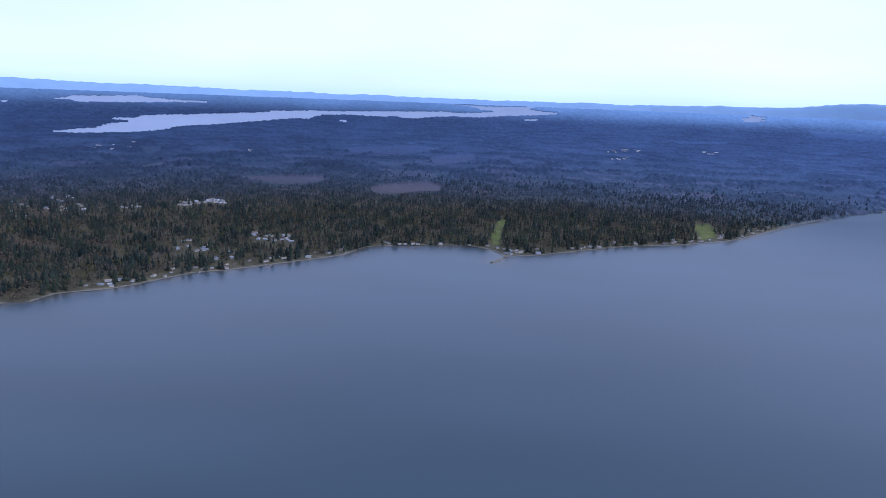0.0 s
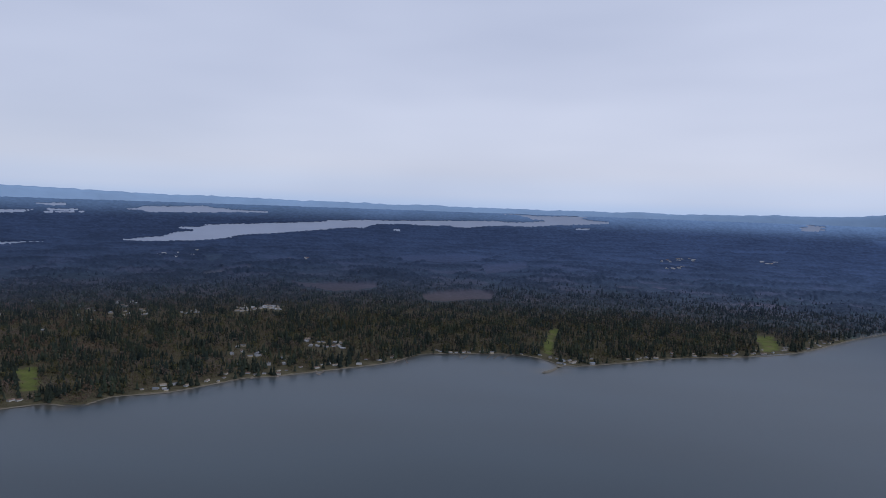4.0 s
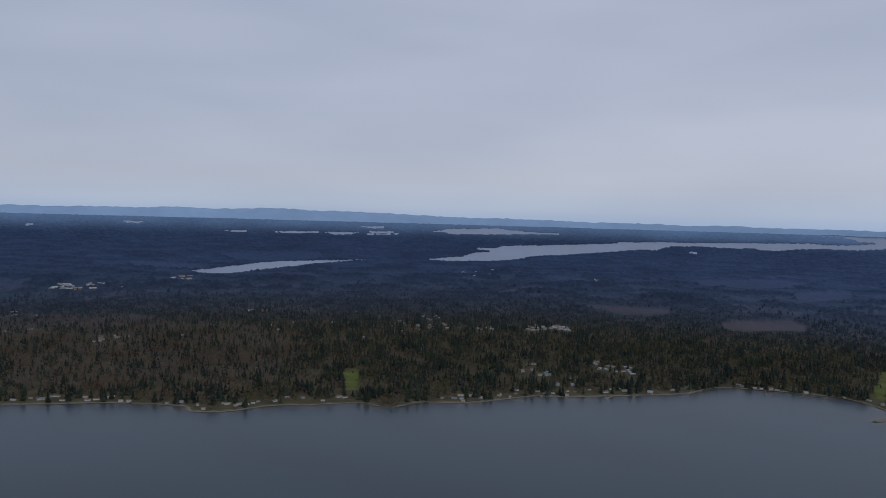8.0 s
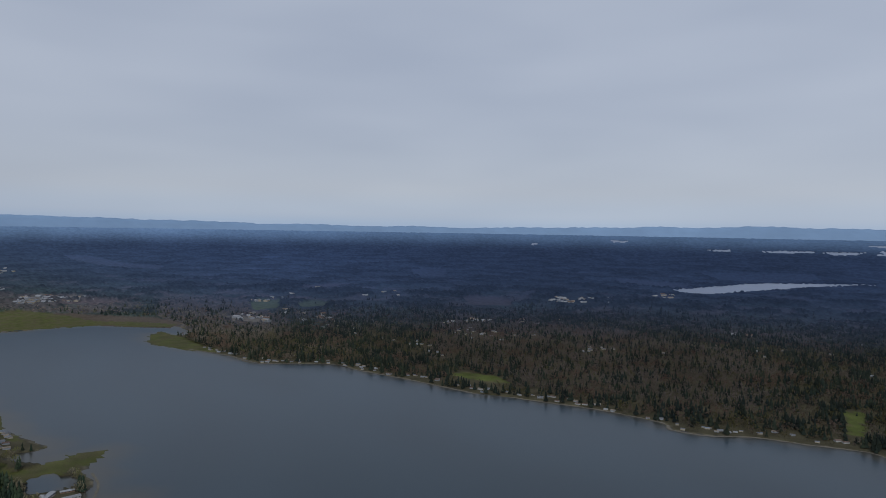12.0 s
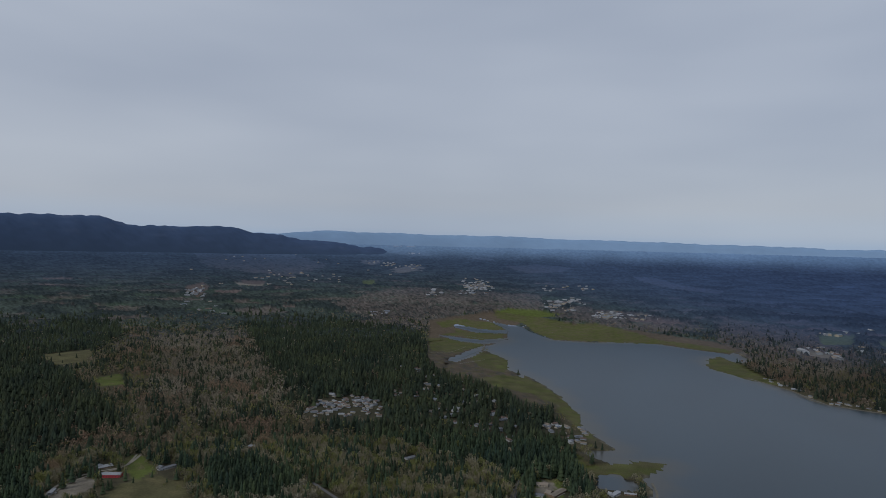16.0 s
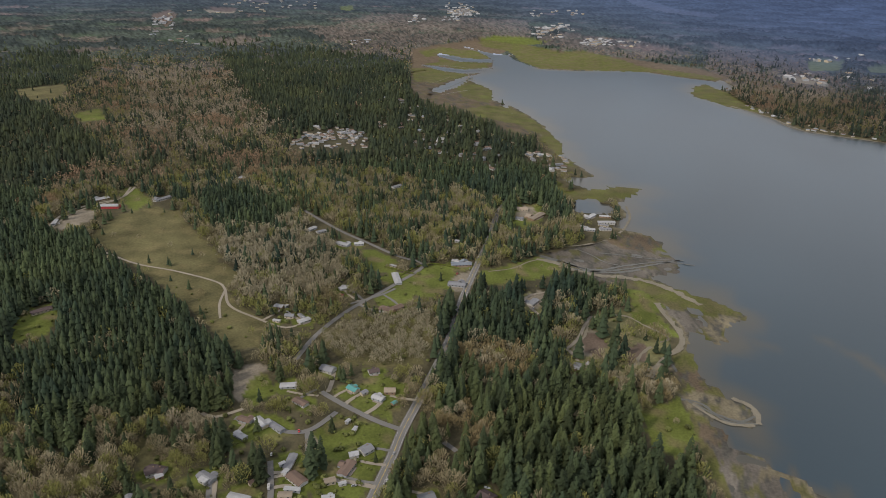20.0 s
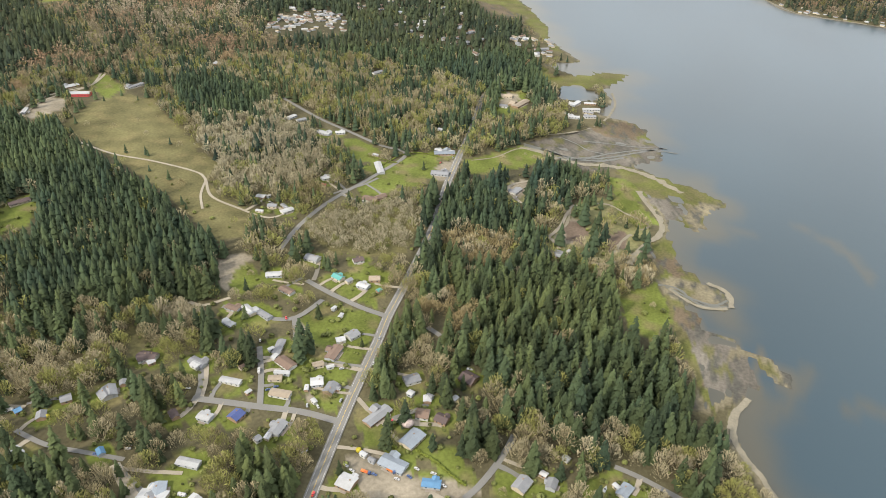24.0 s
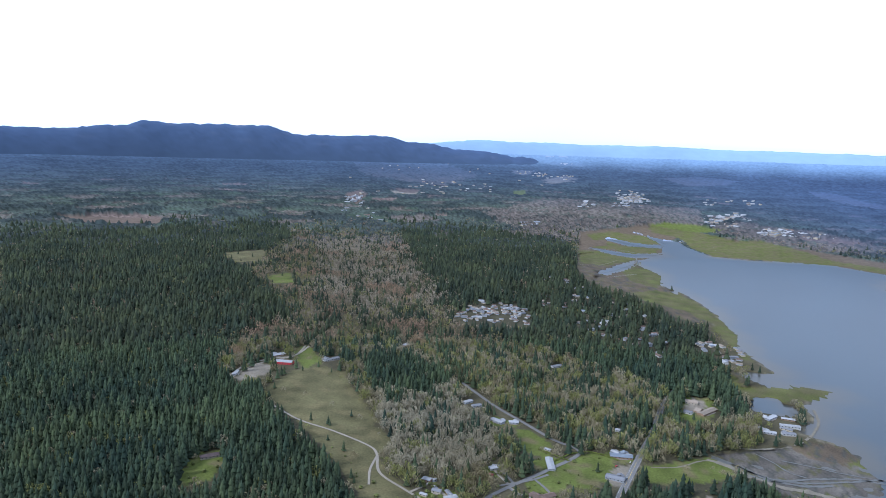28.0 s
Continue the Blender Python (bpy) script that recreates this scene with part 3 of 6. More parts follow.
street(5.5, "asphalt", (-495, -272), (-462, -282), (-452, -301), (-456, -328), (-453, -357))
street(5.0, "asphalt", (-460, -284), (-435, -269))
street(3.5, "gravel", (-729, -775), (-710, -698), (-709, -631), (-701, -561), (-687, -534), (-648, -499), (-632, -453), (-623, -404), (-649, -388))
street(3.0, "gravel", (-683, -530), (-647, -513), (-615, -489))
street(5.0, "asphalt", (-314, -75), (-325, -69), (-346, -62), (-368, -57), (-383, -55))
street(4.5, "asphalt", (-377, 22), (-373, 40), (-363, 68), (-357, 83))
street(4.0, "gravel", (-688, -85), (-722, -76), (-753, -74), (-780, -70), (-778, -61))
street(4.0, "gravel", (-834, -130), (-813, -152), (-795, -157), (-779, -146), (-763, -132))
street(4.0, "gravel", (-468, -358), (-448, -375), (-449, -391))
street(4.0, "gravel", (-371, -152), (-368, -165), (-376, -178), (-381, -185))
street(4.0, "gravel", (-776, -920), (-831, -940), (-872, -941), (-930, -926), (-993, -957))
street(4.5, "gravel", (-765, -1534), (-736, -1456), (-702, -1319))
street(4.0, "asphalt", (-703, -363), (-741, -336), (-767, -325))
street(5, "asphalt", (-488, -161), (-480, -146))
street(2.2, "sand", (-865, -225), (-887, -197), (-923, -177), (-935, -162))
street(3.0, "sand", (-2349, -917), (-2399, -857), (-2552, -847))
street(6.0, "sand", (-445, 103), (-466, 110), (-486, 120))
street(5.0, "sand", (-458, 109), (-433, 108), (-415, 116), (-402, 125), (-383, 134))
street(4.0, "sand", (-1000, -179), (-1000, -139), (-1030, -100), (-1077, -71), (-1160, -58), (-1232, -70))
street(6.0, "sand", (-656, 89), (-642, 108), (-617, 110))
street(8.0, "creek", (-947, -167), (-930, -134), (-916, -101), (-929, -69), (-949, -38), (-1007, 28))
street(4.0, "creek", (-992, -119), (-979, -97), (-959, -75), (-955, -53))
street(9, "creek", (-3305, -1030), (-3227, -928), (-3127, -830))
street(8, "creek", (-3086, -1079), (-3033, -964), (-3000, -877), (-3083, -823))
street(9, "creek", (-2769, -1038), (-2732, -933), (-2709, -839), (-2794, -767))
street(9, "creek", (-2227, -798), (-2302, -776), (-2429, -771), (-2571, -765))
street(5, "creek", (-2170, -749), (-2253, -715), (-2297, -692))
street(8, "creek", (-3097, -1068), (-3024, -982), (-2980, -901), (-2972, -821))
street(8, "creek", (-2780, -1054), (-2828, -943), (-2782, -828), (-2745, -765))
street(9.0, "creek", (-943, -167), (-936, -128), (-920, -92), (-928, -54), (-950, -24))
street(5.0, "creek", (-633, 47), (-625, 62), (-612, 84), (-617, 110))
street(7, "creek", (-2379, -802), (-2453, -751), (-2691, -825), (-2732, -910))
street(9, "sand", (-849, 3), (-826, 12), (-794, 27), (-773, 35), (-754, 37), (-733, 31), (-702, 17), (-665, 8))
street(3, "sand", (-792, -74), (-751, -70), (-721, -72), (-697, -84), (-671, -84), (-661, -71), (-662, -53))
street(3, "sand", (-793, -48), (-797, -28), (-781, -6), (-768, 15), (-757, 23), (-745, 14))
street(3, "sand", (-653, -37), (-656, -15), (-670, -3))
street(3.5, "sand", (-680, -9), (-712, -4), (-731, 5))
street(6, "creek", (-635, 40), (-634, 59), (-620, 74), (-616, 95), (-632, 110))
street(4, "sand", (-631, 51), (-614, 70), (-608, 89), (-615, 107))
street(7, "creek", (-950, -169), (-942, -143), (-928, -111), (-928, -79), (-959, -43), (-990, 3), (-995, 50))
street(5, "creek", (-991, -87), (-995, -55), (-997, -14), (-1007, 34))
street(9, "sand", (-935, -171), (-929, -140), (-912, -109), (-908, -77), (-915, -39), (-911, -8), (-896, 22), (-863, 58))
street(4.0, "gravel", (-125, -443), (-151, -437), (-180, -424), (-203, -423), (-220, -428))
street(4.0, "gravel", (-232, -468), (-255, -472), (-276, -454), (-286, -427))
street(3.0, "gravel", (-213, -426), (-198, -404), (-180, -388))
street(4.0, "asphalt", (-264, -415), (-260, -382), (-263, -353), (-267, -319))
street(5.0, "gravel", (-772, -926), (-837, -954), (-887, -948), (-932, -927), (-995, -949))
for bank in (SHORE_A, SHORE_B, SHORE_C[:7]):
    street(8.0, "sand", *bank)
SHOALS = []
SHOALS.append([(-815, 196), (-791, 227), (-754, 247), (-724, 253)])
SHOALS.append([(-504, 197), (-508, 212), (-508, 228)])
SHOALS.append([(-778, 122), (-775, 137)])
SHOALS.append([(-454, 105), (-452, 126), (-502, 156), (-538, 173)])
SHOALS.append([(3, 1699), (24, 1684)])

LOTS = []


def lot(x, y, length, width, turn, roof):
    LOTS.append((x, y, length, width, turn, roof))


lot(-631, -421, 9, 4, 91, "w")
lot(-664, -441, 5, 3, 90, "w")
lot(-668, -430, 5, 3, 168, "w")
lot(-651, -399, 12, 5, 56, "g")
lot(-744, -387, 9, 7, 107, "w")
lot(-720, -380, 5, 4, 89, "r")
lot(-878, -277, 11, 7, 75, "w")
lot(-879, -258, 8, 6, 87, "w")
lot(-1090, -127, 9, 6, 67, "w")
lot(-1157, -99, 19, 7, 102, "w")
lot(-1112, -96, 17, 6, 84, "g")
lot(-831, -355, 9, 4, 79, "w")
lot(-664, -56, 6, 6, 66, "w")
lot(-651, -67, 5, 5, 87, "w")
lot(-954, -298, 10, 6, 92, "w")
lot(-364, -215, 5, 3, 59, "w")
lot(-475, -243, 6, 3, 1, "w")
lot(-326, -156, 5, 3, 73, "w")
lot(-323, -148, 5, 3, 77, "g")
lot(-402, -272, 6, 4, 178, "w")
lot(-266, -338, 5, 7, 144, "a")
lot(-332, -372, 5, 6, 130, "g")
lot(-302, -402, 8, 8, 137, "g")
lot(-315, -311, 6, 9, 145, "d")
lot(-279, -427, 5, 5, 156, "a")
lot(-361, -367, 6, 5, 148, "w")
lot(-404, -109, 5, 4, 157, "w")
lot(-399, -129, 5, 5, 74, "g")
lot(-371, -13, 5, 4, 60, "w")
lot(-483, -254, 5, 3, 167, "w")
lot(-381, -291, 5, 4, 151, "b")
lot(-525, -225, 5, 4, 156, "c")
lot(-531, -260, 7, 5, 154, "g")
lot(-432, -339, 6, 5, 67, "w")
lot(-281, -406, 7, 8, 129, "g")
lot(-317, -200, 5, 4, 138, "b")
lot(-356, -270, 5, 3, 159, "w")
lot(-379, -112, 10, 9, 80, "d")
lot(-357, 25, 5, 3, 55, "w")
lot(-246, -395, 10, 7, 73, "w")
lot(-363, -245, 17, 8, 96, "t")
lot(-378, -258, 11, 6, 112, "t")
lot(-386, -256, 13, 4, 103, "w")
lot(-398, -259, 18, 10, 68, "b")
lot(-415, -275, 19, 7, 12, "g")
lot(-410, -280, 5, 3, 148, "w")
lot(-385, -223, 10, 9, 117, "w")
lot(-382, -209, 12, 9, 0, "g")
lot(-376, -228, 6, 3, 19, "w")
lot(-405, -232, 9, 6, 128, "t")
lot(-406, -221, 6, 3, 131, "w")
lot(-424, -226, 19, 9, 179, "b")
lot(-442, -228, 8, 6, 126, "w")
lot(-452, -221, 11, 10, 153, "g")
lot(-363, -291, 18, 6, 94, "w")
lot(-330, -265, 10, 10, 168, "n")
lot(-329, -228, 14, 9, 177, "g")
lot(-320, -231, 8, 4, 0, "w")
lot(-314, -237, 5, 5, 155, "g")
lot(-321, -287, 11, 8, 87, "w")
lot(-414, -150, 13, 10, 133, "g")
lot(-366, -161, 24, 9, 157, "g")
lot(-352, -127, 18, 12, 161, "s")
lot(-325, -132, 20, 11, 79, "s")
lot(-299, -157, 12, 12, 82, "w")
lot(-379, -128, 10, 10, 98, "b")
lot(-398, -145, 5, 5, 74, "w")
lot(-431, -105, 13, 13, 71, "d")
lot(-337, -39, 13, 10, 161, "g")
lot(-351, -26, 5, 4, 72, "w")
lot(-344, -19, 7, 9, 84, "g")
lot(-355, 31, 8, 12, 67, "s")
lot(-320, -375, 10, 13, 137, "g")
lot(-367, -374, 15, 9, 96, "d")
lot(-374, -330, 16, 8, 78, "g")
lot(-278, -272, 17, 7, 95, "w")
lot(-250, -277, 11, 13, 119, "s")
lot(-317, -100, 13, 7, 100, "a")
lot(-452, -345, 14, 7, 84, "b")
lot(-454, -329, 17, 7, 62, "w")
lot(-453, -313, 20, 6, 70, "g")
lot(-430, -335, 12, 6, 76, "w")
lot(-516, -337, 16, 8, 117, "w")
lot(-495, -311, 16, 8, 73, "b")
lot(-557, -314, 15, 11, 84, "g")
lot(-533, -273, 12, 8, 70, "c")
lot(-528, -243, 12, 8, 80, "w")
lot(-543, -237, 11, 8, 110, "t")
lot(-570, -267, 11, 8, 133, "d")
lot(-793, -334, 35, 9, 31, "w")
lot(-442, -227, 5, 5, 150, "w")
lot(-705, -310, 19, 11, 83, "b")
lot(-241, -276, 19, 18, 102, "w")
lot(-914, -951, 24, 14, 155, "w")
lot(-885, -906, 34, 14, 114, "R")
lot(-954, -853, 33, 9, 167, "g")
lot(-793, -930, 23, 6, 32, "w")
lot(-552, -699, 23, 10, 151, "d")
lot(-920, -534, 17, 8, 165, "w")
lot(-914, -514, 15, 8, 147, "g")
lot(-879, -458, 22, 9, 78, "w")
lot(-889, -436, 14, 8, 120, "w")
lot(-872, -267, 29, 12, 115, "s")
lot(-806, -252, 23, 12, 96, "g")
lot(-1181, -496, 22, 10, 155, "g")
lot(-1141, -240, 19, 12, 98, "t")
lot(-1113, -209, 41, 12, 162, "t")
lot(-1091, -233, 13, 9, 86, "g")
lot(-1083, -115, 18, 8, 102, "w")
lot(-1128, -93, 28, 9, 111, "w")
lot(-1148, -122, 25, 8, 161, "w")
lot(-1094, -91, 19, 8, 117, "g")
lot(-1118, -801, 18, 8, 7, "w")
lot(-664, -438, 11, 8, 95, "w")
lot(-647, -413, 11, 7, 105, "g")
lot(-643, -391, 15, 8, 150, "w")
lot(-740, -387, 13, 8, 143, "w")
lot(-703, -313, 11, 9, 96, "b")
lot(-714, -300, 14, 9, 152, "b")
lot(-790, -145, 18, 9, 163, "g")
lot(-143, -406, 23, 16, 162, "g")
lot(-184, -353, 13, 12, 158, "r")
lot(-202, -288, 19, 20, 151, "s")
lot(-242, -275, 11, 12, 163, "g")
lot(-251, -249, 8, 8, 167, "w")
lot(-234, -426, 15, 7, 142, "w")
lot(-256, -566, 12, 12, 153, "g")
lot(-316, -376, 10, 11, 151, "g")
lot(-364, -377, 11, 9, 143, "d")
lot(-396, -130, 6, 7, 108, "w")
lot(-658, -67, 8, 8, 84, "g")
lot(-371, -329, 8, 8, 77, "w")
VILLAGES = []


def village(count, roof, *outline):
    VILLAGES.append((count, roof, np.array(outline, float)))


village(92, "tgb", (-1436, -880), (-1591, -896), (-1623, -827), (-1566, -726), (-1441, -673), (-1404, -743), (-1363, -826))
village(22, "tg", (-1562, -332), (-1562, -262), (-1465, -190), (-1389, -229), (-1455, -296))
village(52, "tgb", (-2131, -964), (-1918, -652), (-1588, -376), (-1357, -328), (-1424, -503), (-1651, -742))
village(34, "w", (-4020, -1371), (-4138, -1240), (-3934, -1142), (-3863, -1281))
village(34, "w", (-3804, -833), (-3962, -667), (-3832, -588), (-3715, -756))
village(34, "w", (-3695, -538), (-3744, -248), (-3615, -191), (-3527, -486))
village(30, "g", (-3573, -3138), (-3913, -2825), (-4108, -1735), (-3699, -1917), (-3108, -2557))
village(20, "w", (-4108, -2054), (-4211, -1703), (-4108, -1697), (-4069, -1993))
village(14, "w", (-3103, -2723), (-3218, -2605), (-3017, -2481), (-2929, -2570))
village(16, "w", (-580, 2000), (-430, 1961), (-410, 1868), (-525, 1861))
village(10, "w", (-992, 2533), (-833, 2622), (-790, 2486), (-930, 2423))
village(10, "w", (-3118, 1973), (-2922, 2213), (-2833, 2146), (-3014, 1934))
village(30, "g", (-3204, 247), (-3138, 499), (-2483, 746), (-1839, 863), (-2269, 967), (-3358, 727))
village(20, "g", (-2782, 1067), (-2768, 1763), (-2302, 1547), (-2172, 1017))
village(24, "g", (-2111, 1926), (-1964, 2472), (-1187, 2299), (-1224, 1962), (-1795, 1525))
village(12, "g", (-757, 1880), (-537, 1771), (-460, 1652), (-596, 1571))
village(8, "w", (-1453, 2508), (-1349, 2567), (-1282, 2437), (-1373, 2385))
village(14, "wt", (-989, 2513), (-826, 2586), (-788, 2466), (-951, 2425))
village(10, "w", (921, 4094), (1119, 4099), (1105, 4039), (924, 4031))
village(6, "w", (-1130, 2393), (-1073, 2421), (-1032, 2327), (-1088, 2314))
village(6, "w", (-1169, 3771), (-1035, 3867), (-1011, 3778), (-1143, 3706))
village(5, "w", (1447, 3995), (1597, 3968), (1583, 3931), (1446, 3945))
village(5, "w", (922, 3944), (1053, 3959), (1040, 3905), (919, 3900))
village(26, "w", (-3130, 1963), (-2946, 2235), (-2839, 2164), (-3028, 1914))
village(8, "w", (-2757, 1331), (-2718, 1419), (-2613, 1364), (-2663, 1290))
village(8, "g", (-2030, 1376), (-1945, 1490), (-1854, 1425), (-1936, 1317))
village(6, "w", (-1293, 2346), (-1259, 2421), (-1155, 2224), (-1197, 2183))
village(14, "wt", (-992, 2508), (-842, 2636), (-810, 2523), (-945, 2393))
village(8, "w", (-2930, 2493), (-2870, 2565), (-2806, 2508), (-2851, 2434))
village(10, "w", (-1825, 3559), (-1657, 3725), (-1599, 3599), (-1768, 3484))
village(6, "g", (-1326, 2274), (-1293, 2346), (-1226, 2225), (-1255, 2161))
village(8, "g", (-2547, 1154), (-2481, 1315), (-2331, 1246), (-2422, 1106))
village(5, "w", (-3963, -2619), (-4010, -2566), (-3976, -2544), (-3933, -2592))
village(4, "w", (-4225, -2226), (-4253, -2177), (-4216, -2158), (-4192, -2200))
village(16, "w", (-4102, -2083), (-4194, -1823), (-4135, -1797), (-4038, -2032))
village(24, "w", (-3691, -529), (-3726, -243), (-3594, -234), (-3535, -497))
village(16, "wt", (-3765, -802), (-3829, -655), (-3641, -622), (-3592, -756))
village(26, "wt", (-4094, -1395), (-4144, -1256), (-3854, -1126), (-3791, -1307))
village(10, "w", (-3813, -1525), (-3854, -1424), (-3716, -1373), (-3679, -1464))
village(8, "w", (-3041, -2609), (-3112, -2544), (-3016, -2466), (-2958, -2532))
village(9, "w", (-3236, -1594), (-3271, -1513), (-3162, -1462), (-3120, -1528))
village(10, "w", (-3154, 368), (-3055, 520), (-2933, 500), (-3017, 358))
village(7, "w", (-3558, 1063), (-3546, 1123), (-3478, 1102), (-3478, 1042))
village(14, "w", (-4127, -924), (-4208, -589), (-4122, -576), (-4024, -883))
village(12, "g", (-3544, 493), (-3763, 945), (-3639, 914), (-3373, 496))
village(9, "g", (-3533, 1195), (-3569, 1459), (-3364, 1376), (-3341, 1143))
village(10, "g", (-2986, -2617), (-2949, -2286), (-2783, -2101), (-2670, -2311))
village(20, "gt", (-3633, -2533), (-3810, -2075), (-3633, -1978), (-3496, -2369))
CARS, HEDGES, DOCKS = [], [], []


def parked(x, y, turn, paint):
    CARS.append((x, y, turn, paint))


parked(-376.4, -227.8, -153, "T")
parked(-400.3, -270.9, -169, "T")
parked(-428.9, -337.9, 64, "B")
parked(-443.3, -107.5, 86, "B")
parked(-312.4, -148.2, 83, "K")
parked(-319.2, -131.3, 73, "K")
parked(-279.1, -324.1, 109, "T")
parked(-275.7, -322.4, 109, "w")
parked(-278.6, -434.4, 101, "T")
parked(-313.4, -164.2, 71, "s")
parked(-310.5, -158.4, 78, "w")
parked(-313.9, -124.9, 84, "w")
parked(-318.6, -117.2, 70, "n")
parked(-455.8, -290.2, 38, "r")
parked(-381.8, -275.5, 30, "T")
parked(-252.8, -259.5, 93, "T")
parked(-352.1, -15.8, 70, "s")
parked(-352.9, 17.5, 167, "B")
parked(-423.6, -188.3, -174, "w")
parked(-456.7, -196.5, -173, "s")
parked(-282.9, -175.1, -174, "r")
parked(-364.8, -257.2, 130, "n")
parked(-369.9, -252.8, 130, "n")
parked(-312.4, -141.7, 84, "n")
parked(-327.1, -101.7, 89, "w")
parked(-319.0, -91.4, 73, "w")
parked(-327.1, -114.6, 73, "w")
parked(-327.3, -130.1, 77, "s")
parked(-312.4, -148.2, 83, "r")
parked(-358.9, -218.8, -153, "s")
parked(-360.6, -210.2, -133, "w")
parked(-418.4, -295.9, -150, "w")
parked(-407.9, -211.4, 120, "s")
parked(-344.7, -319.4, 109, "s")
parked(-323.4, -229.6, -172, "n")
parked(-364.7, -149.1, 164, "r")
parked(-822.0, -250.0, 178, "w")
parked(-814.6, -240.9, -179, "s")
parked(-840.0, -262.7, 171, "r")
parked(-862.2, -251.3, -175, "w")
parked(-372.8, -195.9, -178, "s")
parked(-575.2, -269.2, 171, "n")
parked(-656.5, -422.3, 128, "w")
parked(-658.6, -432.3, 178, "w")
parked(-649.2, -392.3, 158, "s")
parked(-792.4, -920.4, -156, "w")
parked(-834.9, -937.5, -173, "w")
parked(-276.4, -435.6, 154, "s")
parked(-263.8, -341.1, 100, "n")
parked(-135.7, -404.0, 159, "s")
parked(-180.4, -344.1, 157, "w")
parked(-774.3, -140.7, 178, "w")
parked(-797.1, -140.7, 176, "w")
HEDGES.append([(-806, -334), (-841, -325), (-861, -308), (-863, -288), (-859, -266)])
HEDGES.append([(-344, -121), (-338, -103), (-329, -87), (-324, -76)])
HEDGES.append([(-339, -147), (-343, -141), (-341, -135)])
HEDGES.append([(-827, -366), (-823, -342), (-818, -319)])
DOCKS.append((-503, 1572))
DOCKS.append((-423, 1609))
DOCKS.append((-403, 1609))
DOCKS.append((-253, 1779))
DOCKS.append((-231, 1780))
DOCKS.append((-95, 1881))
DOCKS.append((-73, 1869))
DOCKS.append((-9, 1893))
DOCKS.append((12, 1894))
DOCKS.append((39, 1894))
DOCKS.append((-551, 1539))

FLAT, REACH, FEATHER = 2900.0, 2000.0, 3600.0


def stretch(r):
    """How much farther off the land really lies that stands at the radius r of the plan."""
    q = np.clip((r - FLAT) / REACH, 0, 0.99)
    return np.where(r > FLAT, (FLAT + REACH * q / (1 - q)) / np.maximum(r, 1), 1.0)


def inside(x, y, outline):
    """Which of the points lie inside an outline (even-odd)."""
    o = np.asarray(outline, float)
    hit = np.zeros(x.shape, bool)
    lo, hi = o.min(0), o.max(0)
    near = (x >= lo[0]) & (x <= hi[0]) & (y >= lo[1]) & (y <= hi[1])
    px, py = x[near], y[near]
    h = np.zeros(px.shape, bool)
    for (ax, ay), (bx, by) in zip(o, np.roll(o, -1, 0)):
        if ay != by:
            h ^= ((ay > py) != (by > py)) & (px < (bx - ax) * (py - ay) / (by - ay) + ax)
    hit[near] = h
    return hit


def edge_distance(x, y, outline, closed=True):
    o = np.asarray(outline, float)
    best = np.full(x.shape, 1e9)
    for a, b in zip(o if closed else o[:-1], np.roll(o, -1, 0)):
        d = b - a
        t = np.clip(((x - a[0]) * d[0] + (y - a[1]) * d[1]) / max(d @ d, 1e-6), 0, 1)
        best = np.minimum(best, (x - a[0] - t * d[0]) ** 2 + (y - a[1] - t * d[1]) ** 2)
    return np.sqrt(best)


def waves(x, y, size, seed=0):
    """A smooth field from -1 to 1 with features of about that size."""
    rng = np.random.RandomState(seed)
    out = np.zeros(np.shape(x))
    for k in range(7):
        a, f, p = rng.rand() * 6.283, (0.6 + 1.1 * rng.rand()) * 6.283 / size, rng.rand() * 6.283
        out = out + np.sin((x * np.cos(a) + y * np.sin(a)) * f + p + 1.3 * np.sin((x * np.sin(a) - y * np.cos(a)) * f * 0.7 + p * 2))
    return out / 4.0


def smooth(a, b, v):
    t = np.clip((v - a) / (b - a), 0, 1)
    return t * t * (3 - 2 * t)


LAND, WATER, MEADOW, GRASS, MARSH, MUD, CUT, GRAVEL, SAND, PARK, REEDS, TARMAC = range(12)
KINDS = {"water": WATER, "bar": SAND, "meadow": MEADOW, "grass": GRASS, "marsh": MARSH, "mud": MUD, "cut": CUT, "gravel": GRAVEL, "sand": SAND, "park": PARK, "reeds": REEDS, "tarmac": TARMAC}


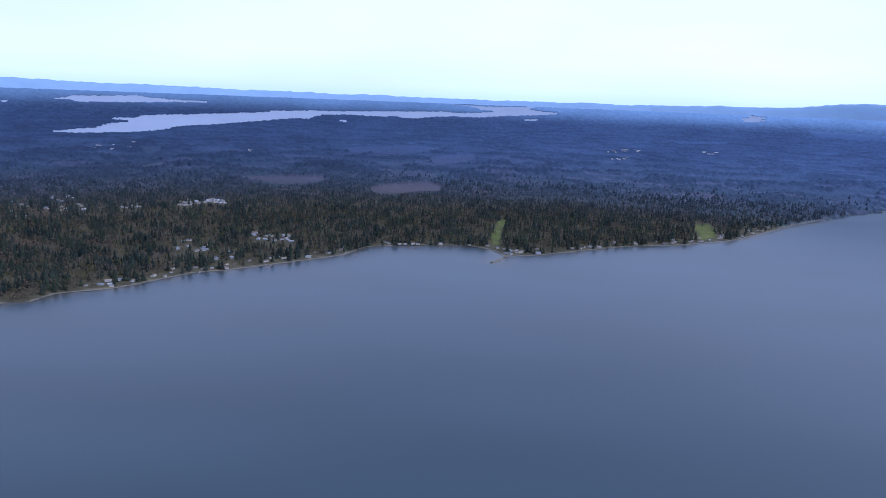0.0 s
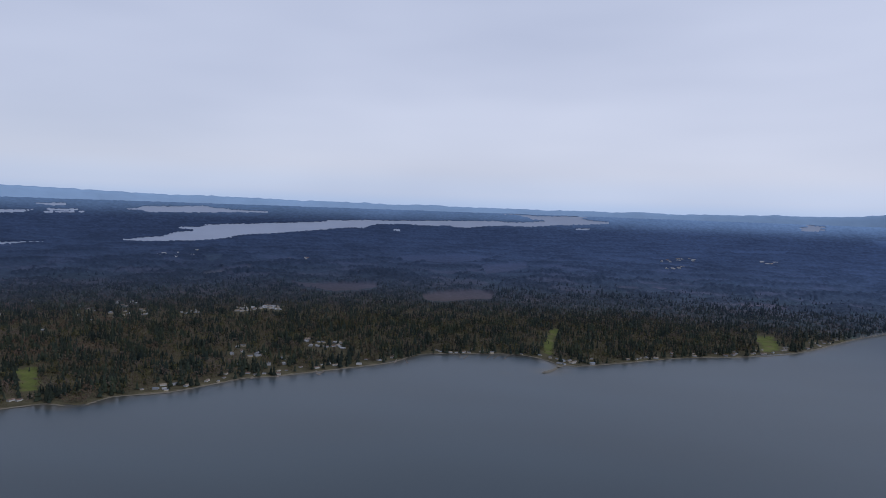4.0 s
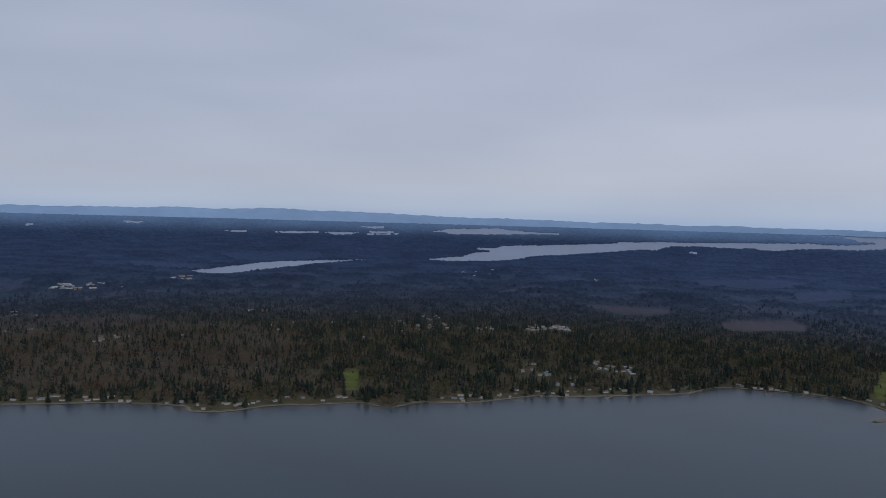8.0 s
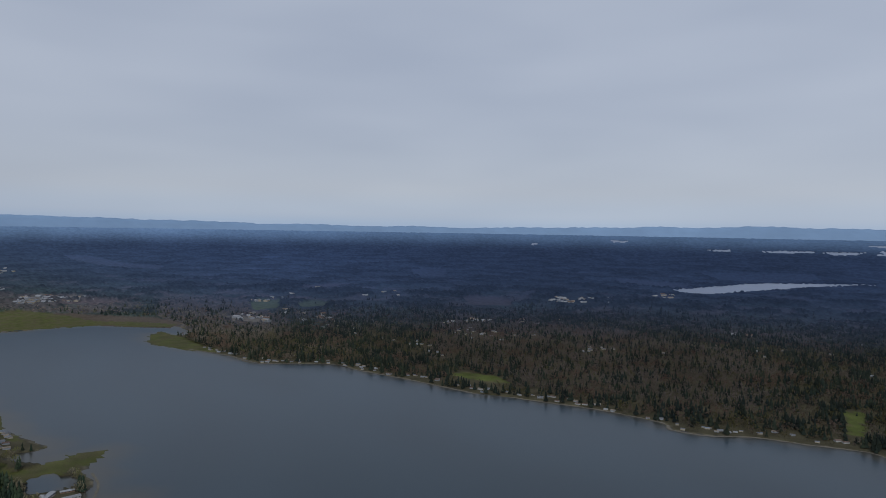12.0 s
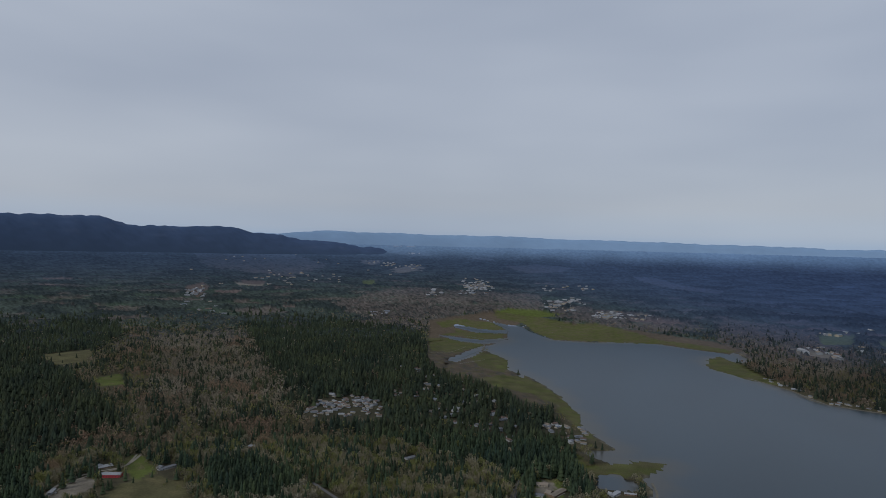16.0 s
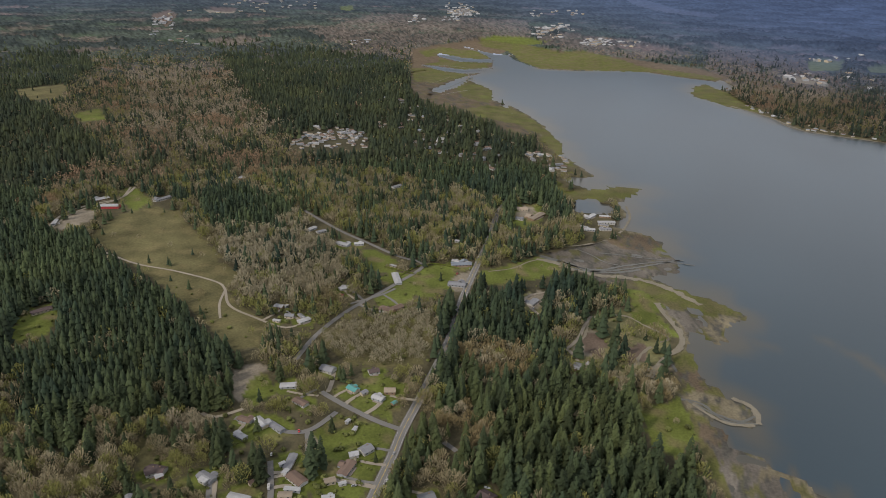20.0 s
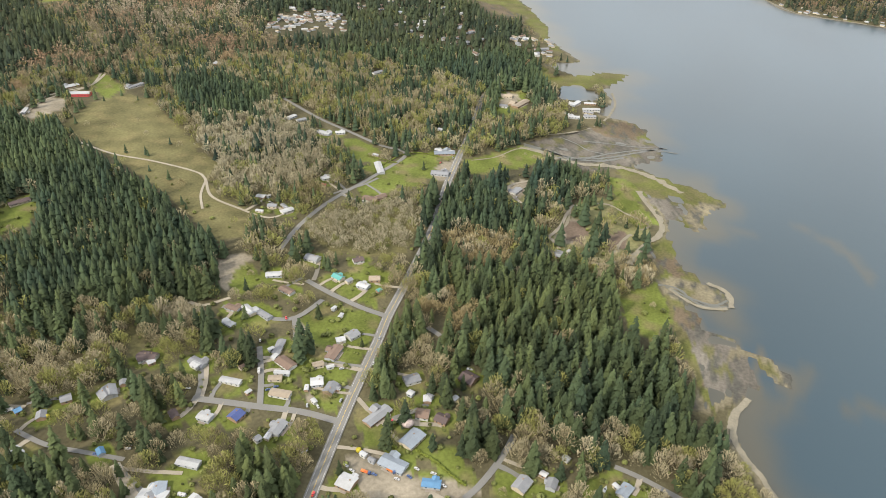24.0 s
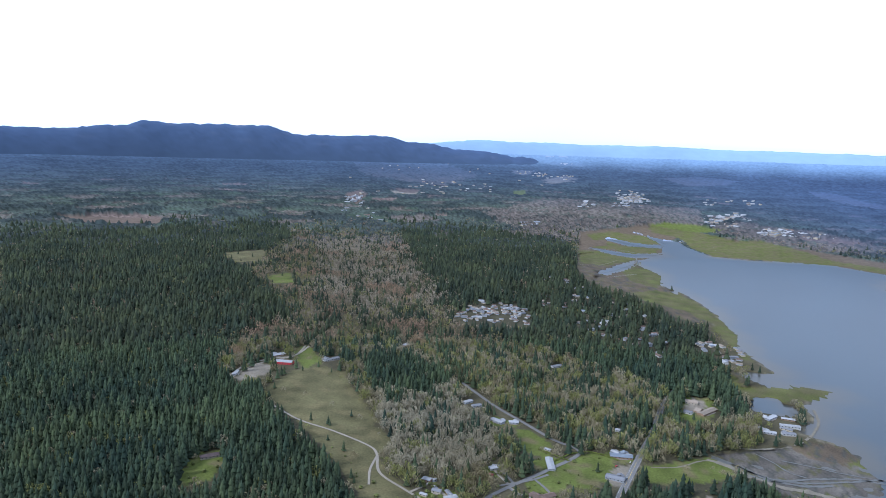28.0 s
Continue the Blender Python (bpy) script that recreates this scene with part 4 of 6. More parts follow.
def survey(x, y):
    """Cover class, height above the sea, and distance to the shore (negative over water) at points of the plan."""
    x, y = np.asarray(x, float), np.asarray(y, float)
    ragged = np.minimum(np.hypot(x, y) / 300, 4)
    jx, jy = x + waves(x, y, 23, 5) * ragged, y + waves(x, y, 23, 6) * ragged
    wet = inside(jx, jy, SHORE)
    dist = edge_distance(x, y, SHORE)
    kind = np.where(wet, WATER, LAND)
    for name, outline in ZONES:
        if name in ("dark", "thicket"):
            continue
        m = inside(jx, jy, outline)
        if name in ("grass", "meadow", "gravel", "cut", "park"):
            m &= ~wet
        kind[m] = KINDS[name]
    r = np.hypot(x, y)
    for hx, hy, length, width, turn, roof in LOTS:
        if math.hypot(hx, hy) < 1000:
            near = np.hypot(jx - hx, jy - hy) < max(length, width) * 0.5 + (2 if max(length, width) < 7 else 7 if math.hypot(hx, hy) < 720 else 5)
            kind[near & (kind == LAND)] = GRASS
    beach = (kind == LAND) & (dist < 7) & (r < 3000)
    kind[beach] = SAND
    wet = kind == WATER
    rise = 2.0 * smooth(0, 25, dist) + 6 * smooth(20, 160, dist) + 22 * smooth(150, 800, dist) * (0.8 + 0.5 * waves(x, y, 900, 3)) * (1 - smooth(2500, 3300, r))
    rise = rise * (1 - smooth(2500, 3100, r))
    low = np.isin(kind, (MARSH, MUD, SAND, REEDS))
    height = np.where(wet, -0.6 - 0.05 * np.minimum(dist, 120), rise + 0.5)
    height = np.where(low & (dist < 200), 0.35 + 0.25 * waves(x, y, 30, 8), height)
    height = np.where(kind == MUD, 0.08 + 0.1 * waves(x, y, 40, 9), height)
    far = wet & (r > FLAT)
    height = np.where(far, -0.8, height)
    return kind, height, np.where(wet, -dist, dist)


def lay(x, y, height):
    """World places for points of the plan at heights above the sea, and the scale of things there."""
    x, y, height = (np.asarray(v, float) for v in (x, y, height))
    r = np.hypot(x, y)
    far = stretch(r)
    base = EYE * (1 - 1 / far)
    k = 1 - height / EYE
    return np.stack([x * k, y * k, EYE + (base - EYE) * k], -1), k / far


def spot(x, y):
    """One place on the land and the scale there."""
    _, h, _ = survey(np.array([x]), np.array([y]))
    p, s = lay(np.array([x]), np.array([y]), h)
    return Vector(p[0]), float(s[0])


def sheet(name, verts, faces, mat, attrs=()):
    """One mesh from arrays; attrs: (name, values) by vertex, floats or colours."""
    me = bpy.data.meshes.new(name)
    faces = np.asarray(faces, np.int32)
    n, k = faces.shape
    me.vertices.add(len(verts))
    me.vertices.foreach_set("co", np.asarray(verts, np.float32).ravel())
    me.loops.add(n * k)
    me.loops.foreach_set("vertex_index", faces.ravel())
    me.polygons.add(n)
    me.polygons.foreach_set("loop_start", np.arange(0, n * k, k, dtype=np.int32))
    me.polygons.foreach_set("loop_total", np.full(n, k, np.int32))
    me.update(calc_edges=True)
    for key, values in attrs:
        values = np.asarray(values, np.float32)
        if values.ndim == 1:
            me.attributes.new(key, "FLOAT", "POINT").data.foreach_set("value", values)
        else:
            rgba = np.concatenate([values, np.ones((len(values), 1), np.float32)], 1)
            me.attributes.new(key, "FLOAT_COLOR", "POINT").data.foreach_set("color", rgba.ravel())
    me.materials.append(mat)
    return me


def rows_of(columns, rows, closed):
    """Quads of a grid of that many columns and rows."""
    i, j = np.meshgrid(np.arange(columns if closed else columns - 1), np.arange(rows - 1), indexing="ij")
    i, j, k = i.ravel(), j.ravel(), (i.ravel() + 1) % columns
    return np.stack([i * rows + j, i * rows + j + 1, k * rows + j + 1, k * rows + j], 1)


# ---- ground and water ----
AZ = np.radians(np.r_[np.arange(-45, 70, 0.4), np.arange(70, 160, 0.25), np.arange(160, 172, 0.4), np.arange(172, 315, 3.0)])
RINGS = np.r_[0.5, np.arange(20, 240, 20), np.arange(240, 1050, 6.0), np.arange(1050, 1700, 10), np.arange(1700, 2960, 18), np.arange(3000, 4851, 74)]
COVER = np.array([
    (0.072, 0.064, 0.037), (0.06, 0.06, 0.05), (0.098, 0.090, 0.042), (0.092, 0.110, 0.026), (0.080, 0.086, 0.026),
    (0.108, 0.097, 0.082), (0.105, 0.080, 0.062), (0.190, 0.166, 0.128), (0.140, 0.122, 0.082), (0.130, 0.125, 0.060), (0.098, 0.076, 0.052),
    (0.105, 0.105, 0.106)])


def build_ground():
    a, r = np.meshgrid(AZ, RINGS, indexing="ij")
    x, y = (-np.sin(a) * r).ravel(), (np.cos(a) * r).ravel()
    kind, height, dist = survey(x, y)
    height = height - 16 * smooth(2950, 3010, np.hypot(x, y))
    verts, _ = lay(x, y, height)
    colour = COVER[kind]
    # conifer floor: dark duff, with the shade of the gaps painted in
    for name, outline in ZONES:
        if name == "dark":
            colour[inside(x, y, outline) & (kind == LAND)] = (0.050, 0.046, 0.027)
    patch = waves(x, y, 60, 11)[:, None]
    colour = colour * (1 + 0.22 * patch)
    dry = smooth(0.1, 0.9, waves(x, y, 45, 12))[:, None]
    dry = np.where((kind == MARSH)[:, None], smooth(-0.5, 0.6, waves(x, y, 85, 13) + 0.6 * waves(x, y, 30, 14))[:, None] * 0.5, dry)
    soft = np.isin(kind, (GRASS, MARSH, MEADOW))[:, None]
    colour = np.where(soft, colour * (1 - dry) + np.where((kind == MARSH)[:, None], np.array((0.105, 0.085, 0.052)), np.array((0.125, 0.108, 0.052))) * dry, colour)
    wet = smooth(0.0, 0.7, waves(x * 0.6 + y * 0.5, y * 1.5, 38, 15) + 0.7 * waves(x, y, 12, 16))[:, None]
    weed = smooth(0.3, 0.8, waves(x, y, 55, 17) + 0.5 * waves(x, y, 14, 18))[:, None]
    flat = np.isin(kind, (MUD, SAND, REEDS))[:, None]
    tide = (colour * (1 - wet) + np.array((0.062, 0.060, 0.052)) * wet) * (1 - 0.8 * weed) + np.array((0.080, 0.078, 0.028)) * 0.8 * weed
    colour = np.where(flat, tide, colour)
    faces = rows_of(len(AZ), len(RINGS), True)
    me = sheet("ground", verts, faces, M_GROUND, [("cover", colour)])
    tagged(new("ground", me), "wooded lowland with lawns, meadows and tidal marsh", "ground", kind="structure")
    rings = np.r_[0.5, np.arange(40, 1600, 16), np.arange(1600, 2900, 30), np.arange(2900, 4851, 45)]
    azw = np.radians(np.r_[np.arange(-45, 70, 0.8), np.arange(70, 170, 0.7), np.arange(170, 315, 5.0)])
    a, r = np.meshgrid(azw, rings, indexing="ij")
    x, y = (-np.sin(a) * r).ravel(), (np.cos(a) * r).ravel()
    verts, _ = lay(x, y, np.zeros(len(x)))
    _, _, dist = survey(x, y)
    shoal = 0.62 * (1 - smooth(0, 42 + 26 * (np.degrees(np.arctan2(-x, y)) > 84), -dist + 14 * waves(x, y, 90, 21)))[:, None] * (r.ravel() < 3000)[:, None]
    wind = (waves(x * 0.6, y * 1.4, 500, 22) * 0.12 + 1)[:, None]
    for line in SHOALS:
        o = np.array(line, float)
        near = edge_distance(x, y, o, False) + 4 * waves(x, y, 25, 23)
        shoal = np.maximum(shoal, 0.45 * (1 - smooth(2, 11, near))[:, None])
    colour = np.array((0.024, 0.043, 0.056)) * wind * (1 - shoal) + np.array((0.076, 0.062, 0.036)) * shoal
    faces = rows_of(len(azw), len(rings), True)
    far = (np.hypot(x, y)[faces].min(1) > 3250) & ~inside(x, y, SHORE)[faces].any(1)
    # these faces carry the sky's reflection as painted colour
    tagged(new("backdrop_inlets", sheet("backdrop_inlets", verts, faces[far], M_FAR_WATER)), "pale sea inlets far off among the woods", "water", kind="structure")
    me = sheet("water", verts, faces[~far], M_WATER, [("depth_colour", colour)])
    me.polygons.foreach_set("use_smooth", np.ones(len(me.polygons), bool))
    tagged(new("water", me), "calm grey-blue sea inlet with shoals along its shore", "water", kind="structure")


build_ground()


# ---- where the villages stand ----
def village_spots():
    """Where the houses of the villages and along the far bank stand: x, y, roof, turn, size."""
    rng = random.Random(5)
    spots = []
    for count, roof, outline in VILLAGES:
        lo, hi = outline.min(0), outline.max(0)
        made = 0
        for _ in range(count * 12):
            x, y = rng.uniform(lo[0], hi[0]), rng.uniform(lo[1], hi[1])
            if made < count and inside(np.array([x]), np.array([y]), outline)[0]:
                spots.append((x, y, rng.choice(roof * 3 + "wgtbs"), rng.uniform(0, 180), (0.85 if count > 80 else 1.0) + (1.3 if math.hypot(x, y) > 2900 else 0)))
                made += 1
    # one row of houses along the far bank
    line = [Vector(q) for q in SHORE_A[1:] + SHORE_B + SHORE_C[:7]]
    for a, b in zip(line, line[1:]):
        n = int((b - a).length / 15)
        for k in range(n):
            q = a.lerp(b, (k + rng.random()) / max(n, 1))
            d = (b - a).normalized()
            if rng.random() > 0.62 + 0.5 * float(waves(np.array([q.x]), np.array([q.y]), 420, 77)[0]):
                continue
            q = q + Vector((-d.y, d.x)) * -rng.uniform(12, 62)
            spots.append((q.x, q.y, rng.choice("wgggttbbbs"), math.degrees(math.atan2(d.y, d.x)) + rng.uniform(-35, 35), rng.uniform(0.55, 0.95)))
    kinds, _, _ = survey(np.array([q[0] for q in spots]), np.array([q[1] for q in spots]))
    spots = [q for q, k in zip(spots, kinds) if k not in (WATER, MUD)]
    spots.sort(key=lambda q: math.hypot(q[0], q[1]))
    return spots


SPOTS = village_spots()


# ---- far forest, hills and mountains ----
def haze_share(plan, turn):
    """How much blue haze is painted into the woods' colour at a radius of the plan."""
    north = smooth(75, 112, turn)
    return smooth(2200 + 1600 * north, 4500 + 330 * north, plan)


HAZE_BLUE = np.array((0.038, 0.060, 0.116))


def build_far_forest():
    """The canopy of the far woods: stands of different age, clear-cuts and leafless patches, out to the skyline."""
    az = np.radians(np.arange(-44, 168, 0.135))
    drop = np.arange(EYE / 2720, EYE / 80000, -1.2 / 1230)
    real = EYE / drop
    r1 = np.where(real > FLAT, FLAT + REACH * (real - FLAT) / (real - FLAT + REACH), real)
    a, r = np.meshgrid(az, r1, indexing="ij")
    rng = np.random.RandomState(4)
    step = np.gradient(r1)[None, :]
    a = a + (rng.rand(*a.shape) - 0.5) * np.radians(0.09)
    r = r + (rng.rand(*a.shape) - 0.5) * step * 0.7
    x, y = (-np.sin(a) * r).ravel(), (np.cos(a) * r).ravel()
    kind, height, dist = survey(x, y)
    plan = np.hypot(x, y)
    wide = stretch(plan)
    X, Y = x * wide, y * wide
    turn = np.degrees(np.arctan2(-x, y))
    # stands: old dark timber, younger green plantations, and fresh cuts
    age = waves(X, Y, 760, 31) + 0.7 * waves(X, Y, 300, 32)
    old = smooth(-0.25, 0.05, age)
    young = smooth(0.55, 0.62, waves(X, Y, 900, 38) + 0.4 * waves(X, Y, 330, 39))
    fresh = smooth(1.02, 1.06, waves(X, Y, 1150, 33) + 0.35 * waves(X, Y, 260, 34)) * (plan > 3150) * (plan < 4350)
    bare = 0.8 * smooth(0.35, 0.9, waves(X, Y, 620, 35) + 0.6 * waves(X, Y, 170, 36)) * (1 - smooth(3700, 4600, plan))
    for name, outline in ZONES:
        if name == "thicket":
            bare = np.maximum(bare, inside(x + waves(x, y, 90, 35) * 25, y + waves(x, y, 90, 36) * 25, outline) * (0.72 + 0.28 * waves(x, y, 24, 37) - 0.6 * (rng.rand(len(x)) < 0.14) - 0.5 * smooth(0.5, 0.9, waves(x, y, 110, 93))).clip(0, 1))
    bare = np.maximum(bare, (0.60 - 0.40 * smooth(62, 96, turn)) * smooth(-0.2, 0.9, waves(x, y, 50, 91) + 0.6 * waves(x, y, 140, 92)) * (1 - smooth(2900, 3700, plan)))
    tall = (9 + 13 * old) * (1 - 0.55 * young) * (1 - 0.4 * bare) * (0.55 + 0.75 * rng.rand(len(x)) ** 1.5)
    tall = np.where(fresh > 0.5, 2.0, tall) * (kind == LAND)
    tall = tall * (1 - 0.35 * (plan < FEATHER)) * (1 - 0.6 * smooth(3500, 4300, plan)) * (0.05 + 0.95 * smooth(2725, 2860, plan)) * (1 - smooth(4350, 4600, plan))
    seen, _, _ = survey(*(v * EYE / (EYE - tall) for v in (x, y)))
    tall = np.where(seen == LAND, tall, np.minimum(tall, 2.0))
    for hx, hy, _, _, big in SPOTS:
        if math.hypot(hx, hy) > 2700:
            near = (np.abs(x - hx) < 60) & (np.abs(y - hy) < 60)
            near[near] = np.hypot(x[near] * EYE / (EYE - 12) - hx, y[near] * EYE / (EYE - 12) - hy) < 16 * big
            tall[near] = np.minimum(tall[near], 1.0)
    verts, scale = lay(x, y, np.where(kind == WATER, -1.0, height))
    verts[:, 2] += tall * scale * (kind != WATER)
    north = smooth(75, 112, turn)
    off = haze_share(plan, turn)
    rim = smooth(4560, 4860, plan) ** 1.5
    grain = 1 + (0.95 - 0.75 * off) * (1 - rim) * (rng.rand(len(x)) - 0.5)
    lit = (grain * (1 + 0.10 * waves(X, Y, 1500, 40)))[:, None]
    green = np.array((0.046, 0.058, 0.048)) * (1 - old[:, None]) + np.array((0.029, 0.038, 0.036)) * old[:, None]
    green = green * (1 - young[:, None]) + np.array((0.044, 0.060, 0.043)) * young[:, None]
    brown, felled = np.array((0.105, 0.088, 0.076)), np.array((0.120, 0.092, 0.078))
    colour = green * (1 - bare[:, None]) + brown * bare[:, None]
    colour = (colour * (1 - fresh[:, None]) + felled * fresh[:, None]) * lit
    colour = np.where(((kind == LAND) | (kind == WATER))[:, None], colour, COVER[kind] * (0.8 + 0.2 * lit))
    sere = ((kind == MARSH) * smooth(-0.5, 0.6, waves(x, y, 85, 13) + 0.6 * waves(x, y, 30, 14)) * 0.6)[:, None]
    colour = colour * (1 - sere) + np.array((0.105, 0.085, 0.052)) * sere
    # haze painted in: the farthest woods turn blue, paler at the rim
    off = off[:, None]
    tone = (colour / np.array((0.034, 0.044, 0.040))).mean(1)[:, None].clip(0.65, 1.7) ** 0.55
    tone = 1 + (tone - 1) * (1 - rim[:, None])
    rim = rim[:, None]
    blue = HAZE_BLUE * (1 - rim) + np.array((0.150, 0.235, 0.370)) * rim
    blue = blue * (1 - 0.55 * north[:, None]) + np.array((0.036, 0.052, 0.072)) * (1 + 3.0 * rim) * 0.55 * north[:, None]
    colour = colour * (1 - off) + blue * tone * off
    # light painted in by direction: southern woods dimmer, right-hand and northern ones brighter
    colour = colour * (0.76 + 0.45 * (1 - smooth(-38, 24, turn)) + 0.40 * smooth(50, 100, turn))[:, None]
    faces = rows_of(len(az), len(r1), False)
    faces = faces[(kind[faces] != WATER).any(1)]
    me = sheet("far_forest", verts, faces, M_FAR, [("hazed_colour", colour)])
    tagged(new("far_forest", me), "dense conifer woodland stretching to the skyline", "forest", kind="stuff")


build_far_forest()
RIDGE = [(170, 0.7), (155, 0.66), (152, 0.63), (149.8, 0.88), (147.2, 0.98), (146, 1.4), (144, 1.28), (140, 1.4), (137, 1.38), (134.9, 0.8),
         (131.3, 0.73), (129, 0.94), (127.2, 0.81), (124.9, 0.38), (122, 0.05), (119, -0.25), (115, -0.75), (111, -1.4)]
PEAKS = [(170, 0.3), (124, 0.5), (120.2, 0.95), (115.6, 0.85), (106, 0.75), (93, 0.5), (79, 0.25), (65, 0.2), (51, 0.5), (42, 0.72), (36, 0.65),
         (28, 0.4), (14, 0.2), (0, 0.1), (-13, 0.15), (-25, 0.4), (-28.5, 0.8), (-32, 1.0), (-45, 1.2)]


def build_ridge(name, line, near, far, mat, rough, seed, label, paint, bald, vary=1.0):
    """Hills on the skyline: their crest stands at the given heights, in degrees, along the turn."""
    turn, high = np.array(line, float)[::-1].T
    az = np.arange(turn.min(), turn.max(), 0.3)
    crest = np.interp(az, turn, high) * (0.78 if vary < 0.2 else 1.0) + rough * (waves(az, az * 0, 5, seed) + 0.7 * waves(az, az * 0, 1.7, seed + 1) + 0.5 * waves(az, az * 0, 0.6, seed + 2))
    t = np.linspace(0, 1, 18)
    a, k = np.meshgrid(np.radians(az), t, indexing="ij")
    r = near + (far - near) * k
    z0 = EYE * (1 - 1 / stretch(np.array([near])))[0] - 20
    top = np.maximum(EYE + far * np.tan(np.radians(crest)), z0 + 1)[:, None]
    x, y = -np.sin(a) * r, np.cos(a) * r
    z = z0 + (top - z0) * np.sin(k * np.pi / 2) ** 1.2
    u = np.degrees(a) * 80
    x, y = x + waves(u, z, 40, seed + 3) * 5 * vary * -np.sin(a), y + waves(u, z, 40, seed + 3) * 5 * vary * np.cos(a)
    verts = np.stack([x, y, z], -1).reshape(-1, 3)
    # the tones hold painted haze; hills blend at the foot into the far woods' blue
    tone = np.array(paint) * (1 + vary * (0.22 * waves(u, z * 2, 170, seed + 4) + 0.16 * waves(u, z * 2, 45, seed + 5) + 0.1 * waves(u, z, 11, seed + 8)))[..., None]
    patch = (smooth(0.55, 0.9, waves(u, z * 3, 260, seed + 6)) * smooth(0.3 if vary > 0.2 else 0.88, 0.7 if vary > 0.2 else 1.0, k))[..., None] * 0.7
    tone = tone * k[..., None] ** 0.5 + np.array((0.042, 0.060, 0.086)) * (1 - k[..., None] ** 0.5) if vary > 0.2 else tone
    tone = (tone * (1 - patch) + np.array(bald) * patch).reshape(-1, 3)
    me = sheet(name, verts, rows_of(len(az), len(t), False), mat, [("hazed_colour", tone)])
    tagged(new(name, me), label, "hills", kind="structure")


# the blue of both ranges is aerial haze put into the colour
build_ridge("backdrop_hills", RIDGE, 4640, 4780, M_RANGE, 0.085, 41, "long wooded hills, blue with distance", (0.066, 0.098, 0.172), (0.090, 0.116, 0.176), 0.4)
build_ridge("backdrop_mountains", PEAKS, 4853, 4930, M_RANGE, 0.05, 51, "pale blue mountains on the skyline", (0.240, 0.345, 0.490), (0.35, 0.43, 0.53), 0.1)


# ---- trees ----
def star_cone(z0, z1, radius, points, rng):
    """One tier of a conifer: a drooping skirt with a ragged rim."""
    a = np.arange(points) * 2 * np.pi / points + rng.rand() * 6
    rim = radius * np.where(np.arange(points) % 2, 0.62, 1.0) * (0.85 + 0.3 * rng.rand(points))
    v = np.concatenate([[(0, 0, z1)], np.stack([np.cos(a) * rim, np.sin(a) * rim, z0 + (rng.rand(points) - 0.5) * (z1 - z0) * 0.25], 1)])
    i = np.arange(points)
    return v, np.stack([np.zeros(points, int), i + 1, (i + 1) % points + 1], 1)


def gather(pieces):
    verts, faces, at = [], [], 0
    for v, f in pieces:
        verts.append(v)
        faces.append(f + at)
        at += len(v)
    return np.concatenate(verts), np.concatenate(faces)


def conifer(tiers, points, seed):
    """A conifer one metre high, as arrays."""
    rng = np.random.RandomState(seed)
    out = []
    for k in range(tiers):
        t = k / tiers
        out.append(star_cone(0.10 + 0.80 * t, min(1.0, 0.10 + 0.80 * t + 0.95 / tiers + 0.06), 0.17 * (1 - t) ** 0.85 + 0.012, points, rng))
    return gather(out)


def fine_conifer(seed, levels=30, boughs=8, broad=0.24):
    """The same with single drooping boughs."""
    rng = np.random.RandomState(seed)
    v, f = [], []
    for k in range(levels):
        t = k / levels
        z, reach = 0.10 + 0.87 * t, (0.165 * (1 - t) ** 0.8 + 0.008)
        for b in range(boughs):
            a = rng.rand() * 6.283
            d, s = np.array((np.cos(a), np.sin(a), 0)), np.array((-np.sin(a), np.cos(a), 0))
            q, w = reach * (0.6 + 0.5 * rng.rand()), reach * broad + 0.006
            at = len(v)
            v += [(0, 0, z + 0.02), d * q * 0.55 + s * w + (0, 0, z - q * 0.1), d * q + (0, 0, z - q * (0.30 + 0.3 * rng.rand())), d * q * 0.55 - s * w + (0, 0, z - q * 0.1)]
            f += [(at, at + 1, at + 2), (at, at + 2, at + 3)]
    return np.array([np.asarray(p, float) for p in v]), np.array(f)


def bare_tree(strokes, seed, slim=1.0, thick=1.0):
    """A leafless broadleaf one metre high: rising boughs and a domed haze of fine twigs that point every way."""
    rng = np.random.RandomState(seed)
    v, f = [], []
    for k in range(strokes):
        a, q = rng.rand() * 6.283, np.sqrt(rng.rand())
        out = np.array((np.cos(a), np.sin(a), 0.0))
        crest = 1.0 - 0.45 * q * q
        b = rng.rand() * 6.283
        w = np.array((np.cos(b), np.sin(b), 0.3 * (rng.rand() - 0.5)))
        if k % 4 == 0:
            top = out * 0.27 * slim * q + (0, 0, crest - 0.2 * rng.rand())
            foot = top * (0.4, 0.4, 0) + (0, 0, max(0.1, top[2] - 0.38))
            w = w * 0.009 * thick
        else:
            top = out * 0.28 * slim * q + (0, 0, crest - 0.42 * rng.rand() ** 1.5)
            d = out * 0.8 * rng.rand() + np.array((rng.rand() - 0.5, rng.rand() - 0.5, 0.25 + 0.6 * rng.rand()))
            foot = top - d / np.linalg.norm(d) * (0.07 + 0.09 * rng.rand())
            w = w * 0.013 * thick * (0.6 + 0.8 * rng.rand())
        at = len(v)
        v += [foot, top - w, top + w + (0, 0, 0.02)]
        f += [(at, at + 1, at + 2)]
    return np.array(v), np.array(f)


def trunk(height, radius, top=0.2, sides=6):
    a = np.arange(sides) * 2 * np.pi / sides
    ring = np.stack([np.cos(a), np.sin(a), 0 * a], 1)
    v = np.concatenate([ring * radius + (0, 0, -0.015), ring * radius * 0.7 + (0, 0, height * 0.5), ring * radius * top + (0, 0, height)])
    i = np.arange(sides)
    j = (i + 1) % sides
    return v, np.concatenate([np.stack([i + k * sides, j + k * sides, j + (k + 1) * sides, i + (k + 1) * sides], 1) for k in (0, 1)])


